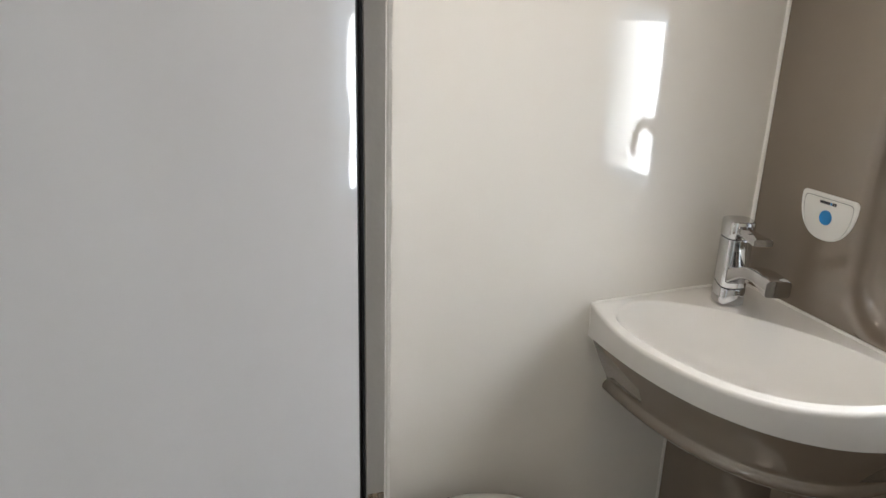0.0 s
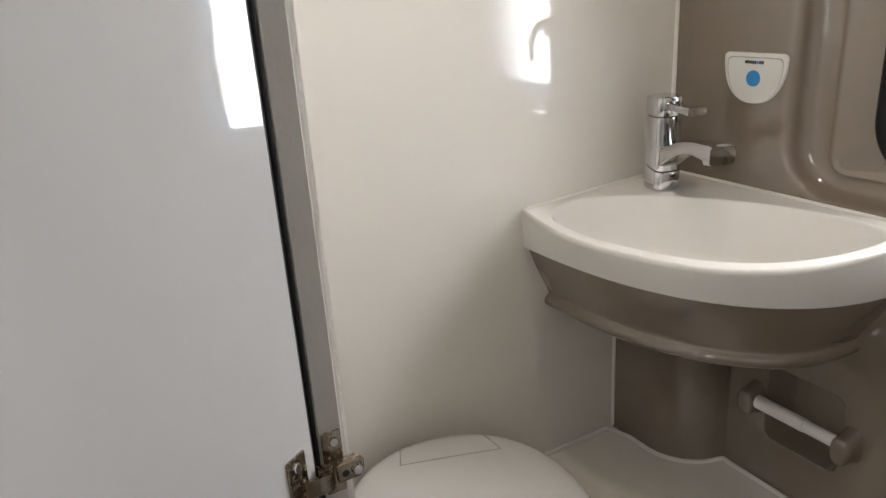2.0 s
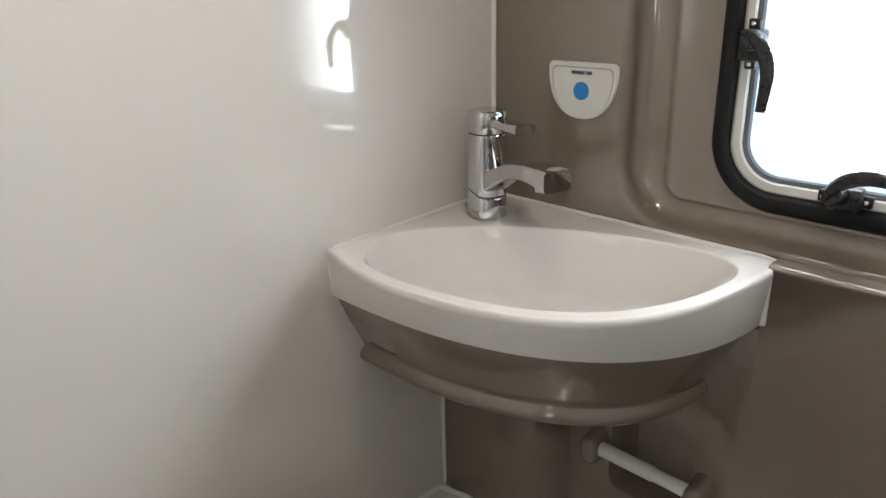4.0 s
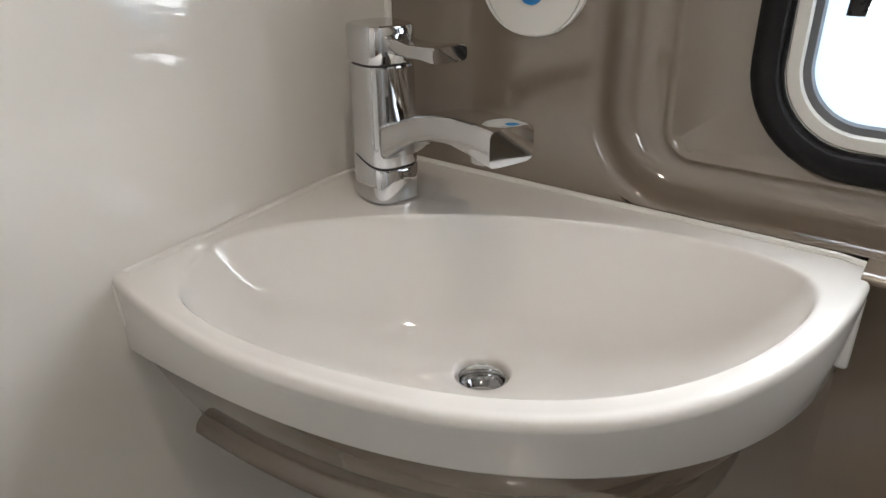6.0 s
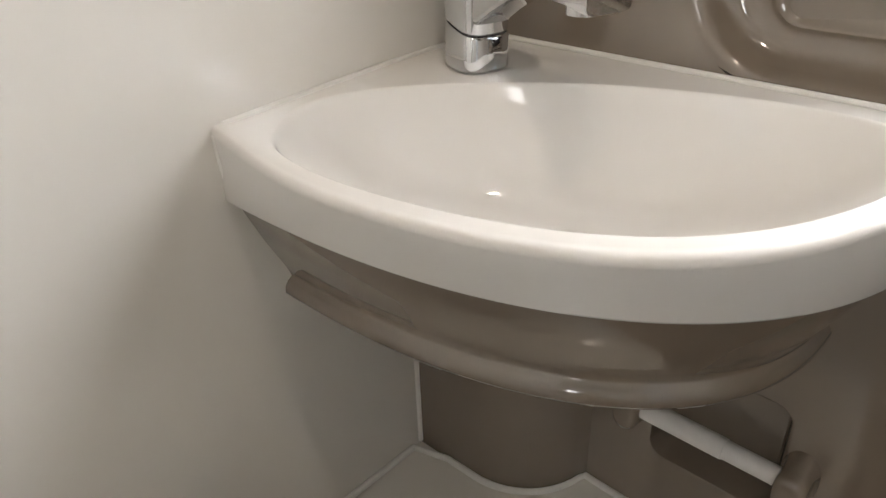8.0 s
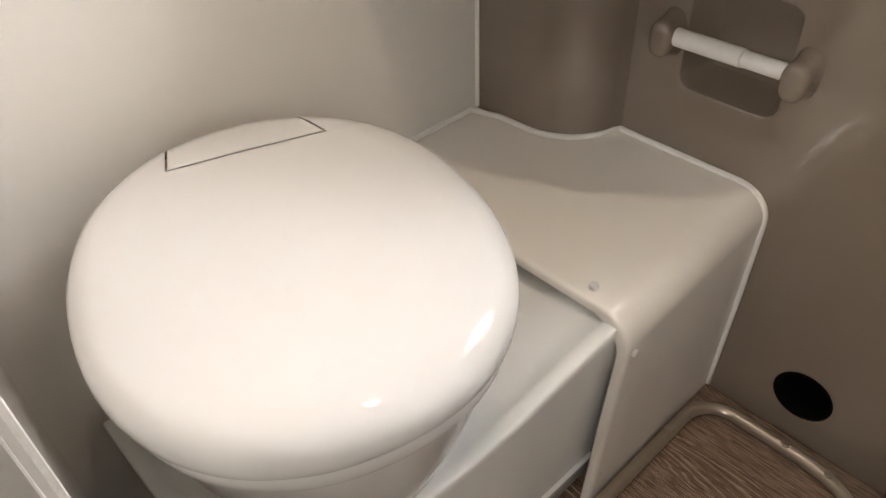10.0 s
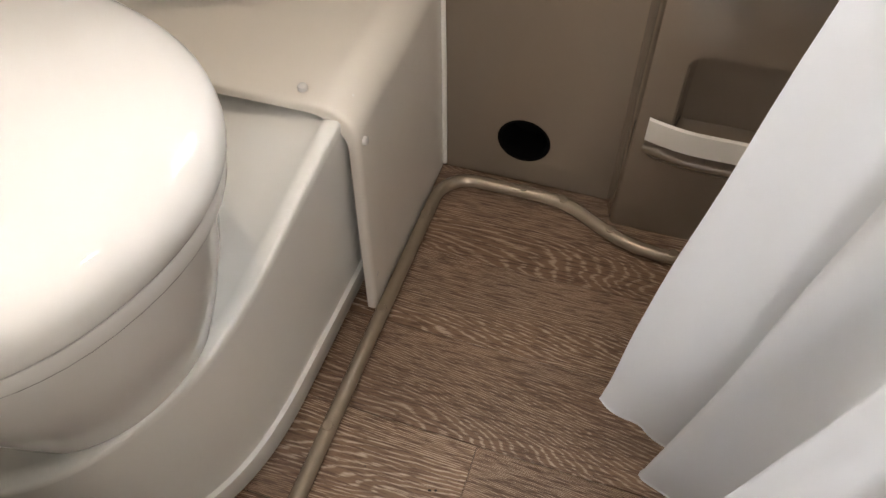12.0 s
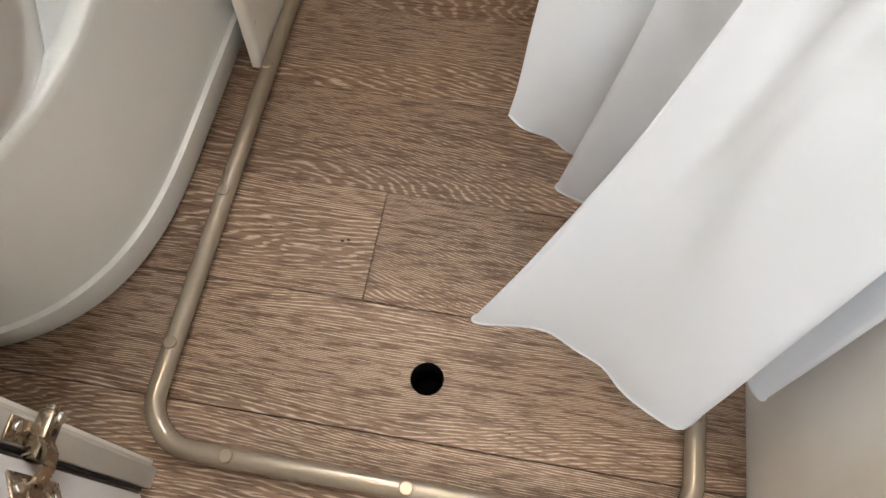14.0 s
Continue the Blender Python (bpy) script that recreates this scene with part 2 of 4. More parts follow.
def rim_material():
    """Bluish milky acrylic that lets a little daylight through."""
    m = bpy.data.materials.new("milky_acrylic")
    m.use_nodes = True
    nt = m.node_tree
    b = nt.nodes["Principled BSDF"]
    b.inputs["Base Color"].default_value = (0.58, 0.68, 0.76, 1)
    b.inputs["Roughness"].default_value = 0.2
    tr = nt.nodes.new("ShaderNodeBsdfTranslucent")
    tr.inputs[0].default_value = (0.62, 0.78, 0.92, 1)
    mx = nt.nodes.new("ShaderNodeMixShader")
    mx.inputs[0].default_value = 0.14
    nt.links.new(b.outputs[0], mx.inputs[1])
    nt.links.new(tr.outputs[0], mx.inputs[2])
    nt.links.new(mx.outputs[0], nt.nodes["Material Output"].inputs[0])
    return m


M_WOOD, M_FABRIC, M_PANE, M_RIM = wood_material(), fabric_material(), pane_material(), rim_material()
M_DAY = glow_material("daylight_backdrop", (0.93, 0.97, 1.0), DAY_E)
M_LAMP = glow_material("downlight_glow", (1.0, 0.85, 0.68), 25.0)

# ---- mesh helpers ----


def finish(bm, material, name, sharp=38, outward=None):
    bmesh.ops.remove_doubles(bm, verts=bm.verts, dist=1e-5)
    bmesh.ops.recalc_face_normals(bm, faces=bm.faces)
    if outward:
        bm.normal_update()
        bmesh.ops.reverse_faces(bm, faces=[f for f in bm.faces if f.normal.dot(Vector(outward)) < -0.05])
    for f in bm.faces:
        f.smooth = True
    for e in bm.edges:
        if len(e.link_faces) == 2:
            turn, (a, b) = e.calc_face_angle(0), sorted(f.calc_area() for f in e.link_faces)
            if turn > radians(sharp) or (turn > radians(12) and b > 25 * a):
                e.smooth = False
    me = bpy.data.meshes.new(name)
    bm.to_mesh(me)
    bm.free()
    me.materials.append(material)
    return me


def part(name, bm, material, parent=None, label="", sharp=38, outward=None):
    ob = new(name, finish(bm, material, name, sharp, outward))
    ob.parent = parent
    return tagged(ob, label)


def thing(name, label, category, group="", at=(0, 0, 0)):
    ob = tagged(new(name), label, category, group)
    ob.location = at
    return ob


def setting(ob, label, category):
    return tagged(ob, label, category, kind="structure")


def box(bm, x0, x1, y0, y1, z0, z1, bevel=0.0, seg=2, m=None):
    made = bmesh.ops.create_cube(bm, size=1.0)["verts"]
    for v in made:
        v.co = Vector(((x0 + x1) / 2 + v.co.x * (x1 - x0), (y0 + y1) / 2 + v.co.y * (y1 - y0), (z0 + z1) / 2 + v.co.z * (z1 - z0)))
    if m is not None:
        bmesh.ops.transform(bm, matrix=m, verts=made)
    if bevel:
        edges = list({e for v in made for e in v.link_edges})
        bmesh.ops.bevel(bm, geom=edges, offset=bevel, segments=seg, profile=0.5, affect="EDGES")
    return bm


def loft(bm, rings, closed=True, cap0=False, cap1=False):
    vs = [[bm.verts.new(p) for p in r] for r in rings]
    n = len(vs[0])
    for a, b in zip(vs, vs[1:]):
        for i in range(n if closed else n - 1):
            j = (i + 1) % n
            bm.faces.new((a[i], a[j], b[j], b[i]))
    if cap0:
        bm.faces.new(vs[0][::-1])
    if cap1:
        bm.faces.new(vs[-1])
    return bm


def tube(bm, pts, r, seg=10, closed=False, squash=1.0, cap=True):
    pts = [Vector(p) for p in pts]
    n, rings = len(pts), []
    for i, p in enumerate(pts):
        a = pts[(i - 1) % n] if closed or i else pts[0]
        b = pts[(i + 1) % n] if closed or i < n - 1 else pts[-1]
        t = (b - a).normalized()
        up = Vector((0, 0, 1)) if abs(t.z) < 0.9 else Vector((1, 0, 0))
        s = t.cross(up).normalized()
        u = s.cross(t)
        rr = r[i] if isinstance(r, (list, tuple)) else r
        rings.append([p + s * (rr * math.cos(k)) + u * (rr * squash * math.sin(k)) for k in [2 * math.pi * q / seg for q in range(seg)]])
    if closed:
        rings.append(rings[0])
    return loft(bm, rings, cap0=cap and not closed, cap1=cap and not closed)


def disc(bm, centre, axis, r, h, seg=20, bevel=0.0):
    """A short cylinder from centre along axis, with its far edge rounded."""
    q = Vector(axis).to_track_quat("Z", "Y").to_matrix()
    prof = [(r, 0)] + ([(r, h - bevel), (r - bevel * 0.3, h - bevel * 0.3), (r - bevel, h)] if bevel else [(r, h)])
    rings = [[Vector(centre) + q @ Vector((a * math.cos(t), a * math.sin(t), b)) for t in [2 * math.pi * k / seg for k in range(seg)]] for a, b in prof]
    return loft(bm, rings, cap0=True, cap1=True)


def rr_ring(x0, x1, z0, z1, rad, y, inset=0.0, n=12):
    """A rounded rectangle in the plane of constant y."""
    x0, x1, z0, z1, rad = x0 + inset, x1 - inset, z0 + inset, z1 - inset, max(rad - inset, 0.004)
    out = []
    for cx, cz, a0 in ((x1 - rad, z1 - rad, 0), (x0 + rad, z1 - rad, 90), (x0 + rad, z0 + rad, 180), (x1 - rad, z0 + rad, 270)):
        for k in range(n):
            a = radians(a0 + 90 * k / (n - 1))
            out.append((cx + rad * math.cos(a), y, cz + rad * math.sin(a)))
    return out


def border(ring, x0, x1, z0, z1, y):
    """Points of the rectangle's edge that match a ring of rr_ring point by point; corners fall on each arc's middle."""
    n = len(ring) // 4
    out = []
    for c, (ex, ez) in enumerate(((x1, z1), (x0, z1), (x0, z0), (x1, z0))):
        for k in range(n):
            px, _, pz = ring[c * n + k]
            first = k < n // 2
            vert = first if c in (0, 2) else not first
            if k in (n // 2 - 1, n // 2):
                out.append((ex, y, ez))
            else:
                out.append((ex, y, pz) if vert else (px, y, ez))
    return out


def quad(bm, *pts):
    bm.faces.new([bm.verts.new(p) for p in pts])


def se(t, n):
    """A unit superellipse."""
    c, s = math.cos(t), math.sin(t)
    return (abs(c) ** (2 / n) * (1 if c >= 0 else -1), abs(s) ** (2 / n) * (1 if s >= 0 else -1))


def polar(poly, centre, angles):
    """Where rays from centre meet a closed outline."""
    out, n = [], len(poly)
    for a in angles:
        dx, dy, best = math.cos(a), math.sin(a), None
        for i in range(n):
            (x1, y1), (x2, y2) = poly[i], poly[(i + 1) % n]
            ex, ey = x2 - x1, y2 - y1
            den = dx * ey - dy * ex
            if abs(den) < 1e-12:
                continue
            t = ((x1 - centre[0]) * ey - (y1 - centre[1]) * ex) / den
            u = ((x1 - centre[0]) * dy - (y1 - centre[1]) * dx) / den
            if t > 0 and -1e-6 <= u <= 1 + 1e-6 and (best is None or t > best):
                best = t
        out.append((centre[0] + dx * best, centre[1] + dy * best))
    return out


# ---- the room's shell ----
WX = 1.020          # east wall
JX, JY = 0.45, -0.8165   # door jamb: inner face, cabin side

wall_west = setting(part("wall_west", box(bmesh.new(), -0.04, 0, -0.7965, 0.13, -0.05, 1.95), M_WALL), "glossy off-white moulded washroom wall beside the basin", "wall")
part("corner_seal", tube(bmesh.new(), [(0.002, 0.031, 0.89), (0.002, 0.031, 1.95)], 0.004, 8), M_SEAL, wall_west, "thin white silicone joint in the corner")

wall_south = setting(part("wall_south", box(bmesh.new(), -0.04, JX - 0.006, JY + 0.001, -0.793, -0.05, 1.95), M_WALL), "thin off-white partition beside the toilet", "wall")
part("jamb", box(bmesh.new(), JX - 0.006, JX, JY, -0.7965, -0.05, 1.95, 0.001, 1), M_JAMB, wall_south, "grey laminated door jamb")
part("jamb_trim", box(bmesh.new(), JX - 0.02, JX - 0.0065, -0.7930, -0.7915, -0.05, 1.95, 0.003), M_SEAL, wall_south, "white edge trim of the jamb")
part("door_seal", box(bmesh.new(), JX - 0.012, JX + 0.0008, JY - 0.0045, JY - 0.0005, 0.02, 1.93, 0.0015), M_BLACK, wall_south, "black rubber door seal")

wall_east = setting(part("wall_east", box(bmesh.new(), WX, WX + 0.04, -0.788, 0.13, -0.05, 1.95), M_WALL), "glossy off-white washroom wall behind the curtain", "wall")
setting(part("wall_south_east", box(bmesh.new(), 0.99, 1.74, JY, -0.788, -0.05, 1.95), M_CABIN), "plain off-white partition by the doorway", "wall")

# north wall: moulded taupe panel, deeper above the basin, with a dished window surround
UP, LOW, Z_STEP = 0.033, 0.0, 0.884
REC = (0.226, 0.80, 0.8845, 1.53)
WIN = (0.347, 0.677, 0.928, 1.43)
bm = bmesh.new()
outer = rr_ring(*REC, 0.085, UP)
win_hole = rr_ring(*WIN, 0.085, 0.076, inset=0.012)
prof = [(-0.010, UP), (-0.005, UP + 0.0004), (0.0, UP + 0.0018), (0.0045, UP + 0.0050), (0.0080, UP + 0.0100), (0.0108, UP + 0.0165), (0.0140, UP + 0.0230), (0.0190, UP + 0.0285), (0.0260, UP + 0.0325), (0.0340, UP + 0.0350), (0.0430, UP + 0.0362), (0.0520, UP + 0.0366), (0.0560, UP + 0.0352), (0.0600, UP + 0.0335), (0.0640, UP + 0.0340), (0.0700, UP + 0.0375)]
rings = [border(outer, 0, WX, Z_STEP, 1.95, UP)] + [rr_ring(REC[0], REC[1], REC[2] - 0.38 * max(i, 0), REC[3], 0.085, y, inset=i) for i, y in prof]
rings += [[(x, 0.073, z) for x, _, z in win_hole], [(x, 0.125, z) for x, _, z in win_hole]]
loft(bm, rings)
for x0, x1, z0, z1 in ((-0.06, WIN[0], -0.05, 1.97), (WIN[1], 1.06, -0.05, 1.97), (WIN[0], WIN[1], -0.05, WIN[2]), (WIN[0], WIN[1], WIN[3], 1.97)):
    box(bm, x0, x1, 0.10, 0.14, z0, z1)
wall_north = setting(part("wall_north", bm, M_BROWN), "glossy taupe moulded washroom wall with a dished window surround", "wall")

# lower part of the north wall: roll holder niche and round vent hole
bm = bmesh.new()
NICHE = (0.268, 0.398, 0.468, 0.603)
HOLE = (0.548, 0.088, 0.0395)
nr = rr_ring(*NICHE, 0.018, LOW)
loft(bm, [border(nr, 0.2, 0.45, 0.376, 0.69, LOW), rr_ring(*NICHE, 0.018, LOW, inset=-0.004), rr_ring(*NICHE, 0.018, LOW + 0.002, inset=-0.001), rr_ring(*NICHE, 0.018, LOW + 0.006), rr_ring(*NICHE, 0.018, 0.050, inset=0.006), rr_ring(*NICHE, 0.018, 0.058, inset=0.014)], cap1=True)
hr = rr_ring(HOLE[0] - HOLE[2], HOLE[0] + HOLE[2], HOLE[1] - HOLE[2], HOLE[1] + HOLE[2], HOLE[2], LOW)
loft(bm, [border(hr, 0.45, 0.70, 0, 0.376, LOW), hr, [(x, 0.004, z) for x, _, z in hr]])
for x0, x1, z0, z1 in ((0, 0.45, 0, 0.376), (0, 0.2, 0.376, 0.69), (0.45, 0.70, 0.376, 0.69), (0, 0.46, 0.69, 0.80), (0.46, 0.70, 0.69, Z_STEP - 0.006), (0.70, WX, 0, Z_STEP - 0.006)):
    quad(bm, (x0, LOW, z0), (x1, LOW, z0), (x1, LOW, z1), (x0, LOW, z1))
edge = [(LOW, Z_STEP - 0.006), (LOW + 0.002, Z_STEP - 0.002), (LOW + 0.006, Z_STEP), (UP, Z_STEP)]
for (y0, z0), (y1, z1) in zip(edge, edge[1:]):
    quad(bm, (0.46, y0, z0), (WX, y0, z0), (WX, y1, z1), (0.46, y1, z1))
quad(bm, (0, UP, 0.80), (0.46, UP, 0.80), (0.46, UP, Z_STEP), (0, UP, Z_STEP))
quad(bm, (0.46, LOW, 0.80), (0.46, UP, 0.80), (0.46, UP, Z_STEP), (0.46, LOW + 0.003, Z_STEP - 0.003), (0.46, LOW, Z_STEP - 0.006))
quad(bm, (0, LOW, 0.80), (0.46, LOW, 0.80), (0.46, UP, 0.80), (0, UP, 0.80))
lower_panel = part("lower_panel", bm, M_BROWN, wall_north, outward=(0, -1, 0.01))
bm = bmesh.new()
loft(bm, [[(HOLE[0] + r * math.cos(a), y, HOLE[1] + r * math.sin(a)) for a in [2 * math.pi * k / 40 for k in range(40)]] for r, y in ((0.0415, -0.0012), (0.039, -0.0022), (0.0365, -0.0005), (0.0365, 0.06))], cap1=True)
part("vent_hole", bm, M_HOLE_SHADE, wall_north, "round vent opening low in the wall, inner shade coloured black")

# pipe cover column under the basin
bm = bmesh.new()
col = [(0.0, -0.093), (0.05, -0.0925), (0.085, -0.0915)] + [(0.092 + 0.1 * math.sin(radians(a)), 0.0085 - 0.1 * math.cos(radians(a))) for a in range(2, 86, 6)] + [(0.1955, 0.0005)]
loft(bm, [[(x, y, z) for x, y in col] for z in (0.37, 0.72)], closed=False)
column = part("pipe_cover", bm, M_BROWN, wall_north, "taupe rounded column under the basin", 60, (0.5, -0.8, 0))
part("seal_bead", tube(bmesh.new(), [(0.001, -0.0945, 0.377), (0.001, -0.0945, 0.69)], 0.0035, 8), M_SEAL, wall_north, "white silicone joint")

# ceiling, cabin behind the doorway, outside light
ceiling = setting(part("ceiling", box(bmesh.new(), -0.04, 1.04, -0.788, 0.13, 1.83, 1.99), M_CEIL), "plain white washroom ceiling", "ceiling")
setting(part("cabin_ceiling", box(bmesh.new(), -0.84, 1.74, -2.34, -0.788, 1.951, 1.991), M_CEIL), "plain white cabin ceiling", "ceiling")
setting(part("cabin_wall_west", box(bmesh.new(), -0.84, -0.80, -2.34, JY, -0.05, 1.95), M_CABIN), "plain cabin wall", "wall")
setting(part("cabin_wall_east", box(bmesh.new(), 1.70, 1.74, -2.34, JY, -0.05, 1.95), M_CABIN), "plain cabin wall", "wall")
setting(part("cabin_partition", box(bmesh.new(), -0.80, -0.04, JY, -0.788, -0.05, 1.95), M_CABIN), "plain cabin partition", "wall")
# this opening and the glowing sheet behind it are added to bring in light
bm = bmesh.new()
cw = rr_ring(0.4, 1.4, 1.05, 1.65, 0.06, -2.30)
loft(bm, [border(cw, -0.80, 1.70, -0.05, 1.95, -2.30), cw, [(x, -2.34, z) for x, _, z in cw], border(cw, -0.80, 1.70, -0.05, 1.95, -2.34)])
setting(part("cabin_wall_south", bm, M_CABIN), "unseen cabin wall with an opening added for fill light", "wall")
bm = bmesh.new()
quad(bm, (-0.2, -2.6, 0.7), (2.0, -2.6, 0.7), (2.0, -2.6, 2.0), (-0.2, -2.6, 2.0))
setting(part("backdrop", bm, M_DAY), "glowing sheet added outside the cabin opening", "backdrop")
bm = bmesh.new()
quad(bm, (0.1, 0.35, 0.7), (0.95, 0.35, 0.7), (0.95, 0.35, 1.85), (0.1, 0.35, 1.85))
setting(part("backdrop", bm, M_DAY), "bright overcast daylight outside the washroom window", "backdrop")

# downlight in the ceiling
for lx, ly in DOWNLIGHTS:
    lamp = thing("downlight", "small round recessed warm ceiling downlight", "ceiling light", at=(lx, ly, 1.83))
    bm = bmesh.new()
    loft(bm, [[(r * math.cos(a), r * math.sin(a), z) for a in [2 * math.pi * k / 32 for k in range(32)]] for r, z in ((0.04, 0.0), (0.039, -0.004), (0.032, -0.005), (0.030, -0.002))])
    part("trim_ring", bm, M_CHROME, lamp)
    part("lens", disc(bmesh.new(), (0, 0, -0.0012), (0, 0, -1), 0.0295, 0.0015, 28), M_LAMP, lamp)

# ---- washroom window ----
window = setting(thing("window_1", "black rubber-framed caravan window with frosted pane", "window"), "black rubber-framed caravan window with frosted pane", "window")


def frame_ring(name, mat, prof, label=""):
    bm = bmesh.new()
    rings = [rr_ring(*WIN, 0.085, y, inset=i) for i, y in prof]
    loft(bm, rings + [rings[0]])
    return part(name, bm, mat, window, label)


frame_ring("outer_frame", M_BLACK, [(0.0, 0.076), (-0.001, 0.062), (0.004, 0.056), (0.012, 0.054), (0.019, 0.056), (0.0215, 0.062), (0.022, 0.076)], "thick black rubber frame")
frame_ring("bright_bead", M_CHROME, [(0.0218, 0.078), (0.0218, 0.0615), (0.0245, 0.0605), (0.0252, 0.078)])
frame_ring("inner_frame", M_CREAM, [(0.025, 0.079), (0.025, 0.064), (0.034, 0.064), (0.0355, 0.066), (0.0355, 0.079)], "cream inner window frame")
frame_ring("gasket", M_GREY, [(0.0355, 0.080), (0.0355, 0.0685), (0.041, 0.070), (0.042, 0.080)])
frame_ring("pane_rim", M_RIM, [(0.042, 0.0795), (0.0425, 0.0745), (0.050, 0.0735), (0.066, 0.0765), (0.070, 0.0795)], "bluish moulded rim of the acrylic pane").visible_shadow = False
bm = bmesh.new()
pr = [rr_ring(*WIN, 0.085, y, inset=0.036) for y in (0.080, 0.084)]
loft(bm, pr, cap0=True, cap1=True)
pane = part("pane", bm, M_PANE, window, "frosted whitish acrylic pane")
pane.visible_shadow = False


def window_handle(m):
    h = part("handle", box(bmesh.new(), -0.014, 0.014, 0.048, 0.070, -0.018, 0.018, 0.004), M_BLACKP, window, "black plastic window latch")
    h.matrix_local = m
    bm = bmesh.new()
    rings = []
    for k in range(9):
        s = k / 8
        c = Vector((0.004 + 0.034 * math.sin(min(s * 2.2, 1.5)) - 0.008 * s * s, 0.040 - 0.010 * math.sin(s * 2.4), 0.016 - 0.088 * s * s ** 0.3))
        w, t = 0.011 - 0.005 * s, 0.008 - 0.003 * s
        rings.append([c + Vector((w * a, t * b, 0)) for a, b in ((-1, -0.6), (-0.6, -1), (0.6, -1), (1, -0.6), (1, 0.6), (0.6, 1), (-0.6, 1), (-1, 0.6))])
    part("lever", loft(bm, rings, cap0=True, cap1=True), M_BLACKP, h)
    part("hub", disc(bmesh.new(), (0.004, 0.05, 0.006), (0.2, -1, 0.1), 0.012, 0.018, 18, 0.003), M_BLACKP, h)
    for z in (-0.022, 0.024):
        part("lug", box(bmesh.new(), -0.008, 0.006, 0.058, 0.066, z - 0.006, z + 0.006, 0.002), M_BLACKP, h)
        part("screw", disc(bmesh.new(), (-0.001, 0.058, z), (0, -1, 0), 0.0028, 0.002, 12, 0.0008), M_SCREW, h)


cxw = (WIN[0] + WIN[1]) / 2
window_handle(Matrix.Translation((WIN[0] + 0.038, 0, 1.125)))
window_handle(Matrix.Translation((cxw, 0, WIN[2] + 0.034)) @ Matrix.Rotation(radians(-90), 4, "Y"))
window_handle(Matrix.Translation((WIN[1] - 0.038, 0, 1.125)) @ Matrix.Diagonal((-1, 1, 1, 1)))

# ---- flush plate ----
plate = thing("flush_panel", "white D-shaped toilet flush panel with blue button", "flush panel", at=(0.166, UP, 1.096))


def d_ring(inset, y):
    w, h, r = 0.0575 - inset, 0.078 - inset, 0.008
    pts = []
    for sx in (1, -1):
        arc = [(sx * (w - r + r * math.cos(radians(a))), -inset - r + r * math.sin(radians(a))) for a in range(0, 91, 15)]
        pts += arc if sx == 1 else arc[::-1]
    for k in range(1, 24):
        a = math.pi + math.pi * k / 24
        c, s = se(a, 2.25)
        pts.append((w * c, -inset - r + (h - r - inset * 0.1) * s))
    return [(x, y, z) for x, z in pts]


bm = bmesh.new()
loft(bm, [d_ring(0, 0.002), d_ring(0, -0.002), d_ring(0.0015, -0.0035), d_ring(0.006, -0.0035), d_ring(0.0066, -0.0028)], cap0=True)
part("rim", bm, M_PLATE, plate)
bm = bmesh.new()
loft(bm, [d_ring(0.0064, -0.0028), d_ring(0.0078, -0.0028)])
part("groove", bm, M_LINE, plate, "grey line round the panel")
bm = bmesh.new()
loft(bm, [d_ring(0.0078, -0.0028), d_ring(0.0085, -0.0034)], cap1=True)
part("face", bm, M_PLATE, plate)
part("button", disc(bmesh.new(), (0, -0.003, -0.039), (0, -1, 0), 0.0125, 0.002, 28, 0.0006), M_BLUE, plate, "round blue flush button")
for k in range(8):
    w = 0.0034 if k not in (4, 5) else 0.003
    x = -0.017 + k * 0.0043
    part("print_mark", box(bmesh.new(), x, x + w, -0.0040, -0.0032, -0.0165, -0.0118), M_BLUE if k == 5 else M_INK, plate)

# ---- corner basin ----
SZ = 0.880
basin = thing("corner_basin", "white glossy corner washbasin with bowed front", "washbasin")
BC = (0.235, -0.138)


def basin_outline(rx, ry, back, n=2.5, bend=0.0):
    """Corner plan with a bowed front; bend draws the front in towards the west wall."""
    def pull(x):
        return 1 - bend * max(0, 1 - x / 0.19) ** 2
    pts = [(0.0, back - ry * pull(0) * k / 24) for k in range(25)]
    for k in range(1, 61):
        c, s = se(-math.pi / 2 + (math.pi / 2) * (k / 61) ** 1.15, n)
        pts.append((rx * c, back + ry * pull(rx * c) * s))
    return pts + [(rx * (1 - k / 30), back) for k in range(30)]


ANG = [math.atan2(y - BC[1], x - BC[0]) for x, y in basin_outline(0.460, 0.348, 0.031, 2.7, 0.06)]


def flat_ring(rx, ry, back, z, n=2.5, bend=0.0):
    return [(x, y, z) for x, y in basin_outline(rx, ry, back, n, bend)]


def fall_front(ring, drop):
    """Lowers the rim towards the bowed front, less near the west wall."""
    out = []
    for x, y, z in ring:
        w = min(max((-y - 0.03) / 0.24, 0), 1) * (0.45 + 0.55 * min(x / 0.14, 1))
        out.append((x, y, z - drop * w * w * (3 - 2 * w)))
    return out


